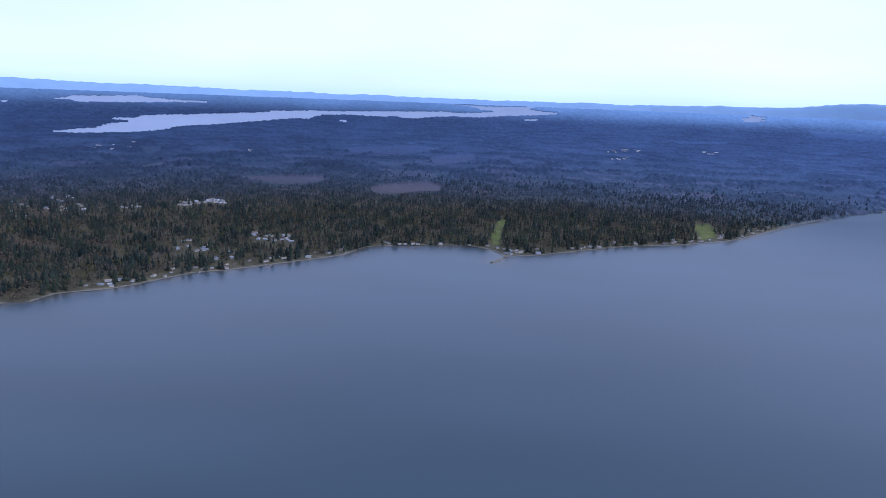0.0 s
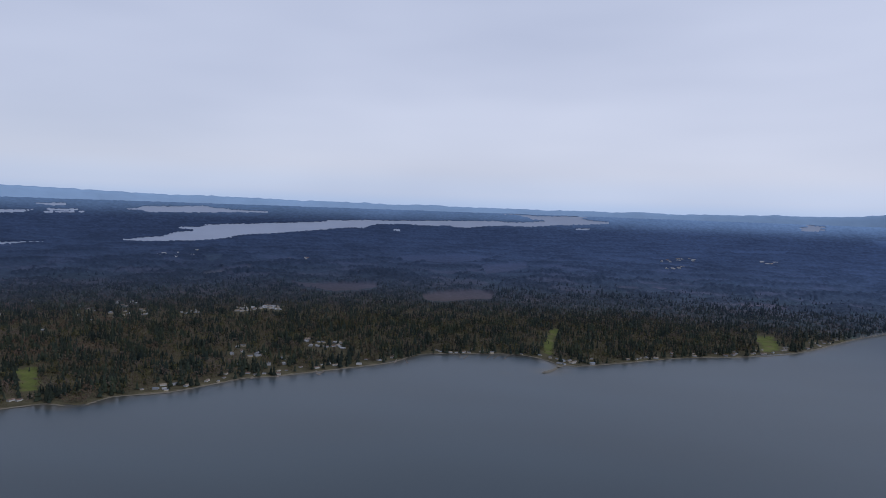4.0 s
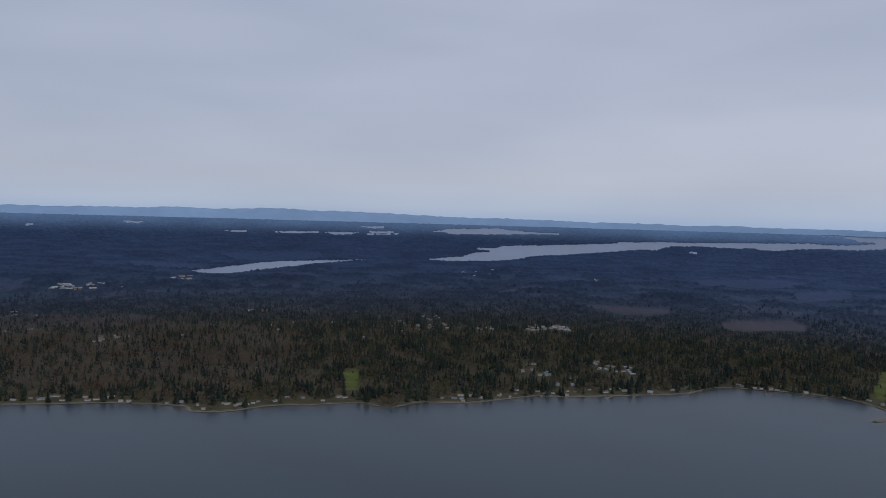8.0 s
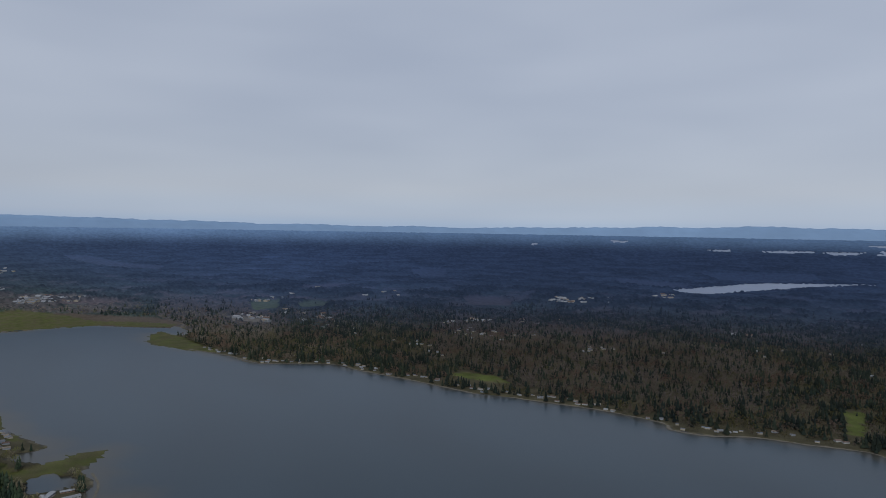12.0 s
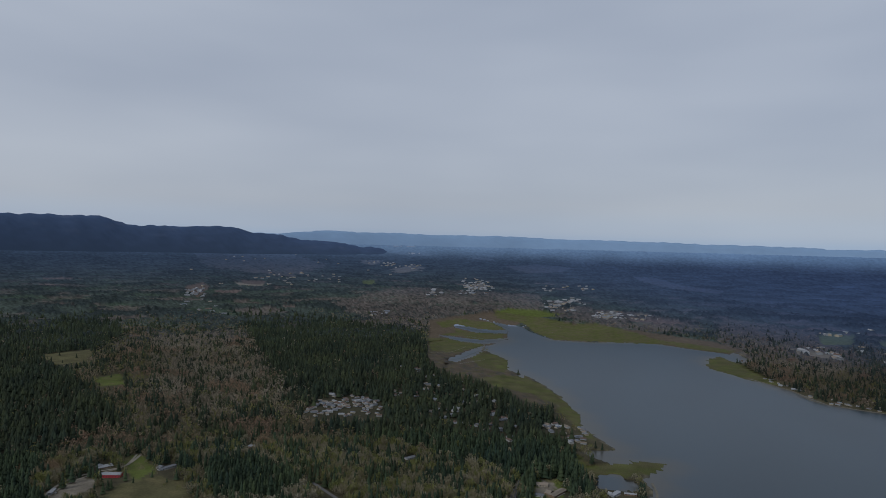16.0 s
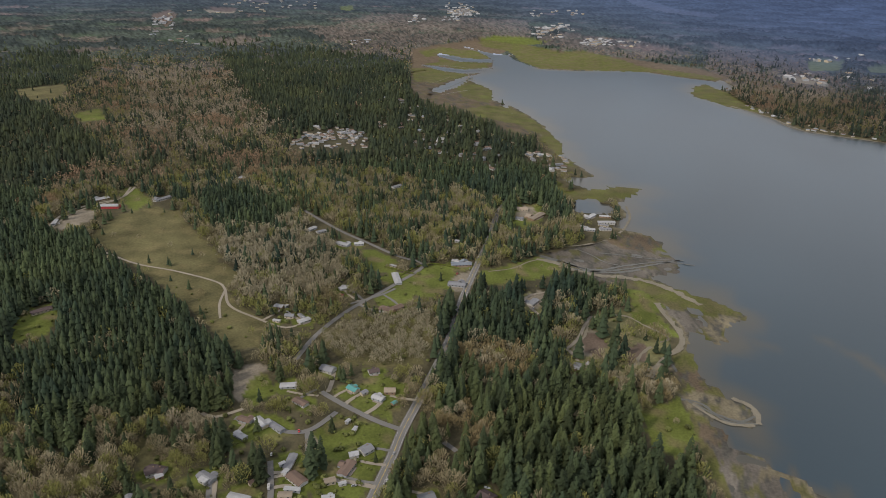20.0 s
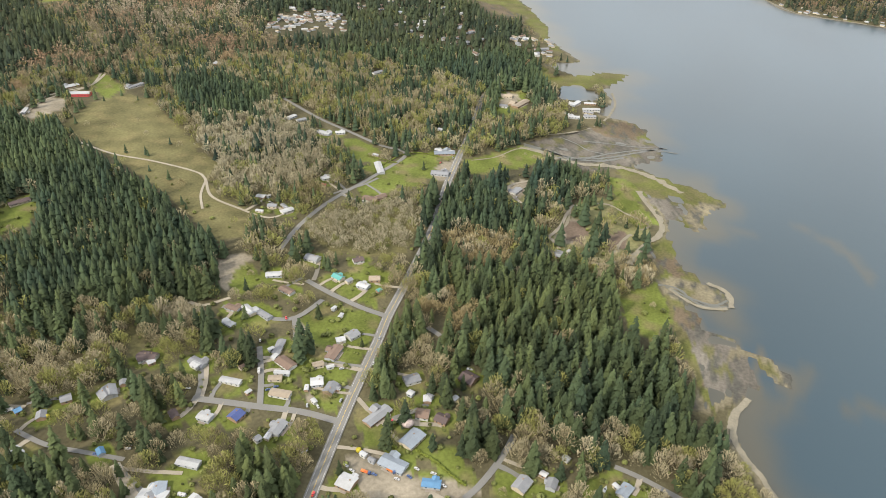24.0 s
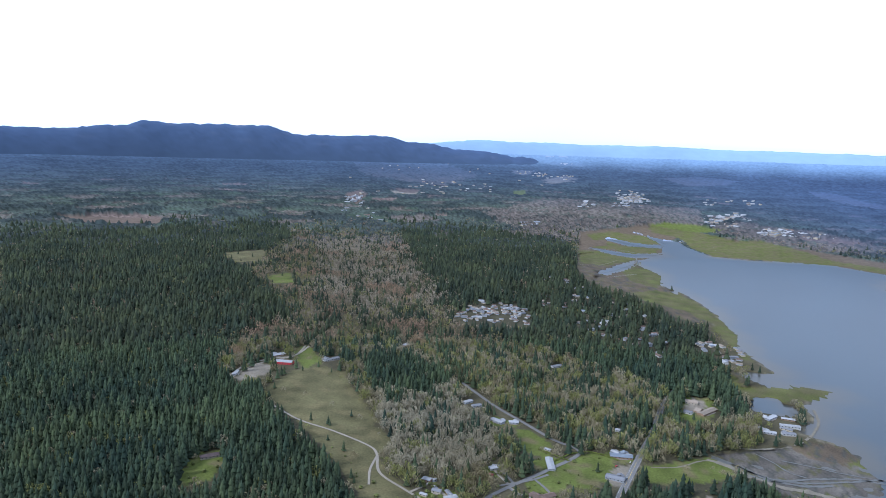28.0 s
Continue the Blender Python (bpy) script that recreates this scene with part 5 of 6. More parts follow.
def planted(protos, place, high, wide, turn, pick):
    """Arrays of many trees: each prototype set at the places that picked it."""
    vs, fs, owner, at = [], [], [], 0
    for k, (v, f) in enumerate(protos):
        m = np.nonzero(pick == k)[0]
        if not len(m):
            continue
        c, s = np.cos(turn[m])[:, None], np.sin(turn[m])[:, None]
        x = (v[None, :, 0] * c - v[None, :, 1] * s) * wide[m][:, None]
        y = (v[None, :, 0] * s + v[None, :, 1] * c) * wide[m][:, None]
        z = v[None, :, 2] * high[m][:, None]
        vs.append((np.stack([x, y, z], -1) + place[m][:, None, :]).reshape(-1, 3))
        fs.append((f[None] + (np.arange(len(m)) * len(v))[:, None, None] + at).reshape(-1, 3))
        owner.append(np.repeat(m, len(v)))
        at += len(m) * len(v)
    return np.concatenate(vs), np.concatenate(fs), np.concatenate(owner)


def road_clear(x, y):
    """Whether a point stands clear of the streets."""
    ok = np.ones(len(x), bool)
    for width, surface, line in STREETS:
        o = np.array([tuple(p) for p in line])
        near = (x > o[:, 0].min() - 20) & (x < o[:, 0].max() + 20) & (y > o[:, 1].min() - 20) & (y < o[:, 1].max() + 20)
        ok[near] &= edge_distance(x[near], y[near], o, False) > width / 2 + np.where(np.hypot(x[near], y[near]) < 540, 4.0 if surface == "asphalt" else 2.5, 1.0)
    return ok




def lots_clear(x, y):
    ok = np.ones(len(x), bool)
    for hx, hy, length, width, turn, _ in LOTS:
        ok &= np.hypot(x - hx, y - hy) > max(length, width) * 0.5 + 3
    return ok


def sown(r0, r1, az0, az1, gap, seed):
    """Jittered places over a sector of the plan."""
    rng = np.random.RandomState(seed)
    g = np.arange(-r1, r1, gap)
    x, y = np.meshgrid(g, g)
    x = x.ravel() + (rng.rand(x.size) - 0.5) * gap * 0.95
    y = y.ravel() + (rng.rand(y.size) - 0.5) * gap * 0.95
    r, a = np.hypot(x, y), np.degrees(np.arctan2(-x, y))
    m = (r > r0) & (r < r1) & (a > az0) & (a < az1)
    return x[m], y[m], rng


def woods(x, y, rng):
    """Which places bear a tree, whether it is a conifer, and its height."""
    kind, height, dist = survey(x, y)
    far = np.hypot(x, y)
    dark, thicket, copse = (np.zeros(len(x), bool) for _ in range(3))
    for name, outline in ZONES:
        if name == "thicket":
            thicket |= inside(x + waves(x, y, 60, 61) * 14, y + waves(x, y, 60, 62) * 14, outline)
        if name == "dark":
            here = inside(x + waves(x, y, 60, 61) * 14, y + waves(x, y, 60, 62) * 14, outline)
            dark |= here
            if np.ptp(outline[:, 0]) < 130:
                copse |= here
    for outline in RUSTY:
        rust = inside(x + waves(x, y, 60, 61) * 6, y + waves(x, y, 60, 62) * 6, outline)
        dark, thicket = dark & ~rust, thicket | rust
    grown = (kind == LAND) & (dist > 4) & road_clear(x, y) & lots_clear(x, y)
    mix = waves(x, y, 130, 63) + 0.6 * waves(x, y, 45, 64)
    north = np.degrees(np.arctan2(-x, y)) > 78
    firs = np.where(dark, 0.93, np.where(north, 0.34 + 0.08 * (far < 560) + 0.5 * mix, 0.46 + 0.85 * mix))
    firs = np.where(thicket & ~dark, np.where(far < 900, 0.14, 0.24 + 0.4 * mix), firs)
    green = rng.rand(len(x)) < firs
    thin = np.where(dark, 0.97, 0.86 + 0.25 * waves(x, y, 70, 65))
    sparse = (kind == MEADOW) | (kind == GRASS)
    grown |= sparse & (rng.rand(len(x)) < 0.035) & road_clear(x, y) & lots_clear(x, y)
    grown &= rng.rand(len(x)) < thin * (1 - 0.92 * smooth(3050, FEATHER, far))
    tall = 35 - 6 * smooth(560, 760, far) - 2 * smooth(1300, 1700, far)
    size = np.where(green, np.where(dark, tall, tall - 4) * (0.55 + 0.6 * rng.rand(len(x))), (20 - 1 * smooth(1300, 1700, far)) * (0.55 + 0.6 * rng.rand(len(x))))
    clump = copse & (kind == GRASS) & road_clear(x, y) & lots_clear(x, y)
    grown |= clump & (rng.rand(len(x)) < 0.7)
    size = np.where(sparse & ~clump, size * 0.55, size)
    # glades stay open to the sky: no crown leans over a clearing, a lawn or a house
    glade = np.zeros(len(x), bool)
    for share in (0.3, 0.55, 0.8):
        ex, ey = x * EYE / (EYE - size * share), y * EYE / (EYE - size * share)
        over, _, _ = survey(ex, ey)
        glade |= (np.isin(over, (MEADOW, GRASS, GRAVEL, CUT, SAND, MARSH, MUD, REEDS, TARMAC)) | (over == WATER) & (far < 1700)) & (rng.rand(len(x)) < 0.85)
        for width, surface, line in STREETS:
            if surface not in ("creek", "sand"):
                o = np.array([tuple(p) for p in line])
                near = (ex > o[:, 0].min() - 9) & (ex < o[:, 0].max() + 9) & (ey > o[:, 1].min() - 9) & (ey < o[:, 1].max() + 9) & ((far < 535) | (far > 770) & (far < 900) if width > 9 else (far < 1150))
                near[near] = edge_distance(ex[near], ey[near], o, False) < width / 2 + 1
                glade |= near
        for count, roof, outline in VILLAGES[:3]:
            if count > 80:
                glade |= inside(ex, ey, outline) & (rng.rand(len(x)) < 0.72)
        for hx, hy, *_ in SPOTS:
            if max(far.min() - 60, 0) < math.hypot(hx, hy) < min(far.max() + 260, 2880):
                glade |= (np.hypot(ex - hx, ey - hy) < 11) | (np.hypot(x - hx, y - hy) < 9)
        for hx, hy, length, width, *_ in LOTS:
            glade |= np.hypot(ex - hx, ey - hy) < 0.5 * max(length, width) + 1
    grown &= ~glade | sparse
    grown |= (kind == PARK) & (rng.rand(len(x)) < 0.28) & road_clear(x, y)
    shrub = inside(x, y, ZONES_SHRUB)
    size = np.where(shrub, 10 + 6 * rng.rand(len(x)), size)
    green &= ~shrub
    grown |= shrub & (rng.rand(len(x)) < 0.8) & road_clear(x, y)
    return grown, green, size, height


ZONES_SHRUB = [o for n, o in ZONES if n == "meadow"][3]
RUSTY = [o for n, o in ZONES if n == "thicket"][-3:]
FEW = {"conifer": [], "bare": []}


def build_woods():
    close_c = [fine_conifer(170 + k, 16, 7, 0.36) for k in range(6)]
    close_b = [bare_tree(210, 190 + k, 1.2, 0.95) for k in range(6)]
    near_c = [conifer(4, 8, 70 + k) for k in range(5)]
    mid_c = [conifer(2, 6, 80 + k) for k in range(4)]
    near_b = [bare_tree(80, 90 + k, 1.25, 1.75) for k in range(5)]
    mid_b = [bare_tree(16, 95 + k, 1.35, 4.2) for k in range(4)]
    far_c = [conifer(1, 5, 85 + k) for k in range(4)]
    far_b = [bare_tree(7, 98 + k, 1.4, 8.0) for k in range(4)]
    for name, r0, r1, az0, az1, gap, pc, pb, seed in (("close", 190, 640, 62, 172, 8.0, close_c, close_b, 1), ("near", 640, 1400, 62, 172, 7.4, near_c, near_b, 3), ("middle", 1400, 2880, -44, 168, 12.0, mid_c, mid_b, 2),
                                                         ("feather", 2880, FEATHER, -44, 168, 14.5, far_c, far_b, 4)):
        x, y, rng = sown(r0, r1, az0, az1, gap, seed)
        grown, green, size, height = woods(x, y, rng)
        x, y, green, size, height = (q[grown] for q in (x, y, green, size, height))
        place, k = lay(x, y, height)
        size = size * k
        single = np.zeros(len(x), bool)
        if name == "close":
            order = np.argsort(np.hypot(x, y))
            for flag, key, many in ((True, "conifer", 240), (False, "bare", 160)):
                m = order[green[order] == flag][:many]
                single[m] = True
                FEW[key] += [(Vector(place[i]), float(size[i])) for i in m]
        for flag, protos, mat, label in ((True, pc, M_CONIFER, "dark green conifers standing close together"), (False, pb, M_BARE, "leafless grey-brown broadleaf trees")):
            m = (green == flag) & ~single
            n = int(m.sum())
            fat = (1.4 if flag else 1.3) if name in ("close", "near") else (1.6 if name == "middle" else 1.8)
            wide = size[m] * fat * (0.85 + 0.3 * rng.rand(n))
            verts, faces, owner = planted(protos, place[m], size[m], wide, rng.rand(n) * 6.283, rng.randint(0, len(protos), n))
            tint = np.clip(0.5 * rng.rand(n) + 0.25 + 0.28 * waves(x[m], y[m], 260, 66) + 0.12 * waves(x[m], y[m], 60, 67), 0, 1)
            hue = np.array((0.215, 0.188, 0.135)) * (1 - tint[:, None]) + np.array((0.145, 0.118, 0.066)) * tint[:, None]
            grey = np.zeros(n, bool)
            for name_, outline in ZONES:
                if name_ == "thicket":
                    grey |= inside(x[m], y[m], outline)
            hue = np.where(grey[:, None], hue * 0.55 + np.array((0.250, 0.222, 0.172)) * 0.5, hue)
            moss = (rng.rand(n) < np.where(grey, 0.10, 0.38))[:, None]
            hue = np.where(moss, (0.145, 0.142, 0.052), hue)
            russet = smooth(0.1, 0.7, waves(x[m], y[m], 300, 68) + 0.5 * waves(x[m], y[m], 90, 69))[:, None] * (smooth(10, 45, np.degrees(np.arctan2(-x[m], y[m]))) * (np.hypot(x[m], y[m]) > 1300))[:, None]
            hue = hue * (1 - russet) + np.array((0.200, 0.142, 0.092)) * russet
            needle = np.array((0.026, 0.042, 0.026)) * (1 - tint[:, None]) + np.array((0.074, 0.088, 0.034)) * tint[:, None]
            needle = needle * (0.5 + 0.6 * rng.rand(n))[:, None]
            rust = np.zeros(n, bool)
            for outline in RUSTY:
                rust |= inside(x[m], y[m], outline)
            hue = np.where((rust & (rng.rand(n) < 0.75))[:, None], (0.160, 0.126, 0.072), hue)
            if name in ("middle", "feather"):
                # shade painted in: trees on the south bank get dimmer colours
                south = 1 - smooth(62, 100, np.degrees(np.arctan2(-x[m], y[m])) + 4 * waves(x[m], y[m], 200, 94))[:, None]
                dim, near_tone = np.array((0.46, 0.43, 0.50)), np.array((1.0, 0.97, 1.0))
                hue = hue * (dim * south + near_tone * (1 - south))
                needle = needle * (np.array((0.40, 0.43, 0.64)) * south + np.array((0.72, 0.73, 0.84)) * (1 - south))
                # haze painted in: trees farther off shift towards the distant blue
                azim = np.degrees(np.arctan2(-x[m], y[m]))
                haze = haze_share(np.hypot(x[m], y[m]), azim)[:, None]
                hue, needle = hue * (1 - haze) + HAZE_BLUE * 1.35 * haze, needle * (1 - haze) + HAZE_BLUE * 0.7 * haze
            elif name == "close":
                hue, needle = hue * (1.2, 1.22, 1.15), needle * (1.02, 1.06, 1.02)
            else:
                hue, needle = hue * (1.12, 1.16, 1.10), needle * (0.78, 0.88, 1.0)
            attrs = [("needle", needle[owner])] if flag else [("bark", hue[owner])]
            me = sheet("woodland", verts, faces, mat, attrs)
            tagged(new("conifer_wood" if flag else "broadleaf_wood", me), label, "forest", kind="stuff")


build_woods()


def part(name, me, parent, label=""):
    if name not in ("crown", "trunk", "wheel"):
        me.shade_flat()
    ob = new(name, me)
    ob.parent = parent
    return tagged(ob, label)


def build_single_trees():
    for key, protos, mat, label, category, group in (
            ("conifer", [fine_conifer(100 + k) for k in range(5)], (M_CONIFER_OB, M_CONIFER_OLIVE), "tall dark green fir with drooping boughs", "conifer", "firs by the road"),
            ("bare", [bare_tree(420, 110 + k, 1.15, 0.8) for k in range(5)], (M_BARE_OB, M_BARE_MOSSY), "leafless broadleaf tree with grey-brown twigs", "tree", "leafless trees by the road")):
        made = []
        for k, (v, f) in enumerate(protos):
            top = new("fir_tree" if key == "conifer" else "broadleaf_tree")
            part("crown", sheet("crown", v * ((1.4, 1.4, 1) if key == "conifer" else (1.25, 1.25, 1)), f, mat[k % len(mat)]), top)
            tv, tf = trunk(0.9 if key == "conifer" else 0.6, 0.012 if key == "conifer" else 0.016)
            part("trunk", sheet("trunk", tv, tf, M_TRUNK), top)
            made.append(tagged(top, label, category, group))
        rng = random.Random(7)
        for i, (p, size) in enumerate(FEW[key]):
            m = Matrix.LocRotScale(p, Euler((0, 0, rng.random() * 6.28)), (size,) * 3)
            if i < len(made):
                made[i].matrix_basis = m
            else:
                src = made[i % len(made)]
                keep = src.matrix_basis.copy()
                src.matrix_basis = Matrix()
                copy = copy_thing(src, m)
                copy.matrix_basis = m
                src.matrix_basis = keep


build_single_trees()


# ---- streets ----
def ribbon(line, width, lift, shift=0.0, step=6.0, ragged=0.0):
    """A strip along a smoothed line of the plan, laid on the land."""
    pts = []
    n = len(line)
    for i in range(n - 1):
        p0, p1, p2, p3 = line[max(i - 1, 0)], line[i], line[i + 1], line[min(i + 2, n - 1)]
        cuts = max(2, int((p2 - p1).length / step))
        for c in range(cuts):
            t = c / cuts
            pts.append(0.5 * ((2 * p1) + (p2 - p0) * t + (2 * p0 - 5 * p1 + 4 * p2 - p3) * t * t + (3 * p1 - p0 - 3 * p2 + p3) * t ** 3))
    pts.append(line[-1])
    xy = np.array([tuple(p) for p in pts])
    d = np.gradient(xy, axis=0)
    d /= np.linalg.norm(d, axis=1)[:, None] + 1e-9
    side = np.stack([-d[:, 1], d[:, 0]], 1)
    _, height, _ = survey(xy[:, 0], xy[:, 1])
    height = np.maximum(height, 0.3)
    out = []
    for k in (shift - width / 2, shift + width / 2):
        edge = 1 + ragged * (waves(xy[:, 0] + 90 * k, xy[:, 1], 26, 71) + 0.6 * waves(xy[:, 0], xy[:, 1] + 90 * k, 9, 72))
        q = xy + side * (k * edge)[:, None]
        v, _ = lay(q[:, 0], q[:, 1], height + lift)
        out.append(v)
    verts = np.stack(out, 1).reshape(-1, 3)
    i = np.arange(len(xy) - 1) * 2
    return verts, np.stack([i, i + 1, i + 3, i + 2], 1)


M_CREEK = material("wet_creek_bed", (0.070, 0.070, 0.058), 0.45, 0.05, 0.3, 1.0, 0, 0.5)


def build_streets():
    for k, (width, surface, line) in enumerate(STREETS):
        if surface == "creek":
            v, f = ribbon(line, width * 0.55, 0.15, 0.0, 3.0, 0.5)
            tagged(new("creek", sheet("creek", v, f, M_CREEK)), "shallow creek winding over the tidal flat", "creek", kind="structure")
            continue
        if surface == "sand":
            v, f = ribbon(line, width, 0.25, 0.0, 2.5, 0.5)
            tagged(new("beach", sheet("beach", v, f, M_SAND)), "pale strip of sand and shell along the tide line", "beach", kind="structure")
            continue
        mat, label = (M_ASPHALT, "grey asphalt road between lawns and trees") if surface == "asphalt" else (M_GRAVEL, "pale gravel track")
        v, f = ribbon(line, width, 0.45 + 0.004 * k)
        ob = tagged(new("road", sheet("road", v, f, mat)), label, "road", kind="structure")
        if k == 0:
            for shift, w, m in ((-0.18, 0.11, M_YELLOW_LINE), (0.18, 0.11, M_YELLOW_LINE), (-3.6, 0.15, M_WHITE_LINE), (3.6, 0.15, M_WHITE_LINE)):
                v, f = ribbon(line, w, 0.48, shift)
                part("lane_line", sheet("lane_line", v, f, m), ob)


build_streets()


# ---- houses ----
def box(x0, x1, y0, y1, z0, z1):
    v = np.array([(x, y, z) for z in (z0, z1) for x, y in ((x0, y0), (x1, y0), (x1, y1), (x0, y1))], float)
    return v, np.array([(0, 3, 2, 1), (4, 5, 6, 7), (0, 1, 5, 4), (1, 2, 6, 5), (2, 3, 7, 6), (3, 0, 4, 7)])


def gable_house(length, width, eaves, pitch, wall, roof, rich=True, label="", category="house"):
    """A house round its own origin, its ridge along x: walls with gables, two roof slabs, windows and a door."""
    top = new("house")
    l, w, h = length / 2, width / 2, eaves
    ridge = h + w * pitch
    v = np.array([(-l, -w, -3), (l, -w, -3), (l, w, -3), (-l, w, -3), (-l, -w, h), (l, -w, h), (l, w, h), (-l, w, h), (-l, 0, ridge), (l, 0, ridge)], float)
    bm = bmesh.new()
    q = [bm.verts.new(p) for p in v]
    for face in ((0, 1, 5, 4), (2, 3, 7, 6), (1, 2, 6, 9, 5), (3, 0, 4, 8, 7), (0, 3, 2, 1)):
        bm.faces.new([q[i] for i in face])
    me = bpy.data.meshes.new("wall")
    bm.to_mesh(me)
    bm.free()
    me.materials.append(wall)
    part("wall", me, top)
    o, th = 0.45, 0.22
    for s in (-1, 1):
        e, ez = s * (w + o), h - o * pitch
        a = np.array([(-l - o, e, ez), (l + o, e, ez), (l + o, 0, ridge + 0.02), (-l - o, 0, ridge + 0.02)])
        vv = np.concatenate([a + (0, 0, 0.05), a + (0, 0, 0.05 + th)])
        part("roof_slope", sheet("roof_slope", vv, np.array([(0, 3, 2, 1), (4, 5, 6, 7), (0, 1, 5, 4), (1, 2, 6, 5), (2, 3, 7, 6), (3, 0, 4, 7)]), roof), top)
    if rich:
        n = max(1, int(length / 4.5))
        for s in (-1, 1):
            for k in range(n):
                x = -l + (k + 0.5) * length / n
                if s == 1 and k == n // 2:
                    part("door", sheet("door", *box(x - 0.5, x + 0.5, w - 0.03, w + 0.06, 0.1, 2.15), M_TRIM), top)
                    continue
                part("window", sheet("window", *box(x - 0.75, x + 0.75, s * w - 0.05, s * w + 0.05, 1.0, 2.2), M_GLASS), top)
    if rich and length > 9 and eaves > 2.6:
        part("chimney", sheet("chimney", *box(l * 0.3, l * 0.3 + 0.9, 0.4, 1.3, h, ridge + 0.8), WALLS[3]), top)
    return tagged(top, label, category)


ROOF_WORD = {"w": "white metal", "g": "grey shingle", "t": "tan shingle", "b": "brown shingle", "d": "dark shingle", "s": "blue-grey metal", "n": "navy metal", "r": "red metal", "c": "teal metal", "a": "blue tarpaulin"}


def add_wing(top, length, width, side, wall, roof):
    """A lower wing across the house's long side, with a porch."""
    l, w = length * 0.19, width * 0.5
    x0, y1 = length * 0.18 * side, w + length * 0.22
    h, rise = 2.35, l * 0.42
    v = np.array([(x0 - l, w - 0.2, -3), (x0 + l, w - 0.2, -3), (x0 + l, y1, -3), (x0 - l, y1, -3), (x0 - l, w - 0.2, h), (x0 + l, w - 0.2, h), (x0 + l, y1, h), (x0 - l, y1, h), (x0, w - 0.2, h + rise), (x0, y1, h + rise)], float)
    f = np.array([(0, 1, 5), (0, 5, 4), (1, 2, 6), (1, 6, 5), (2, 3, 7), (2, 7, 6), (6, 7, 9), (3, 0, 4), (3, 4, 7)])
    part("wing_wall", sheet("wing_wall", v, f, wall), top)
    for s in (-1, 1):
        a = np.array([(x0, w - 0.9, h + rise + 0.02), (x0, y1 + 0.35, h + rise + 0.02), (x0 + s * (l + 0.35), y1 + 0.35, h - 0.12), (x0 + s * (l + 0.35), w - 0.9, h - 0.12)])
        vv = np.concatenate([a, a + (0, 0, 0.2)])
        part("wing_roof", sheet("wing_roof", vv, np.array([(0, 3, 2, 1), (4, 5, 6, 7), (0, 1, 5, 4), (1, 2, 6, 5), (2, 3, 7, 6), (3, 0, 4, 7)]), roof), top)
    part("porch", sheet("porch", *box(-length * 0.3, length * 0.3, -w - 2.2, -w, -0.6, 0.25), M_PLANK), top)
    part("garage_door", sheet("garage_door", *box(x0 - l * 0.6, x0 + l * 0.6, y1 - 0.03, y1 + 0.06, 0.05, 2.1), M_TRIM), top)


def build_houses():
    rng = random.Random(3)
    for x, y, length, width, turn, roof in LOTS:
        p, s = spot(x, y)
        if width > length:
            length, width, turn = width, length, turn + 90
        low = length > 1.7 * width
        wall = WALLS[4] if roof == "R" else rng.choice(WALLS[:4])
        if roof == "R":
            ob = gable_house(length, width, 4.6, 0.3, wall, ROOFS["w"], True, "long red barn with a white metal roof beside a meadow", "barn")
            ob.name = "barn"
            ob.matrix_basis = Matrix.LocRotScale(p, Euler((0, 0, radians(turn))), (s,) * 3)
            continue
        ob = gable_house(length, width, 2.5 if low else 2.9, 0.22 if low or roof in "ws" else 0.42, wall, ROOFS[roof], True,
                         f"low house with a {ROOF_WORD[roof]} roof among lawns and trees")
        if length > 8.5 and width > 6 and rng.random() < 0.6:
            add_wing(ob, length, width, rng.choice((-1, 1)), wall, ROOFS[roof])
        ob.matrix_basis = Matrix.LocRotScale(p, Euler((0, 0, radians(turn))), (s,) * 3)


build_houses()


def build_driveways():
    """A short drive from each near house to the street it stands by."""
    rng = random.Random(17)
    lines = [(w, np.array([tuple(p) for p in line])) for w, s, line in STREETS if s in ("asphalt", "gravel")]
    for hx, hy, length, width, turn, roof in LOTS:
        if math.hypot(hx, hy) > 850 or max(length, width) < 7:
            continue
        best = (55.0, None)
        for w, o in lines:
            for p, q in zip(o, o[1:]):
                d = q - p
                f = min(max(((hx - p[0]) * d[0] + (hy - p[1]) * d[1]) / max(d @ d, 1e-6), 0), 1)
                e = p + d * f
                gap = math.hypot(e[0] - hx, e[1] - hy)
                if gap < best[0]:
                    best = (gap, e)
        if best[1] is None or best[0] < 9:
            continue
        away = (np.array((hx, hy)) - best[1]) / best[0]
        side = np.array((-away[1], away[0])) * rng.choice((-1, 1))
        a = best[1] + side * max(length, width) * 0.45
        b = a + away * (best[0] - min(length, width) * 0.2)
        v, f = ribbon([Vector(a), Vector((a + b) / 2 + side * 1.2), Vector(b)], rng.uniform(3.0, 4.6), 0.40, 0.0, 4.0, 0.12)
        if rng.random() < 0.4:
            mat, label = M_ASPHALT, "grey asphalt driveway beside a house"
        else:
            mat, label = M_GRAVEL, "worn gravel driveway beside a house"
        tagged(new("driveway", sheet("driveway", v, f, mat)), label, "driveway", kind="structure")


build_driveways()


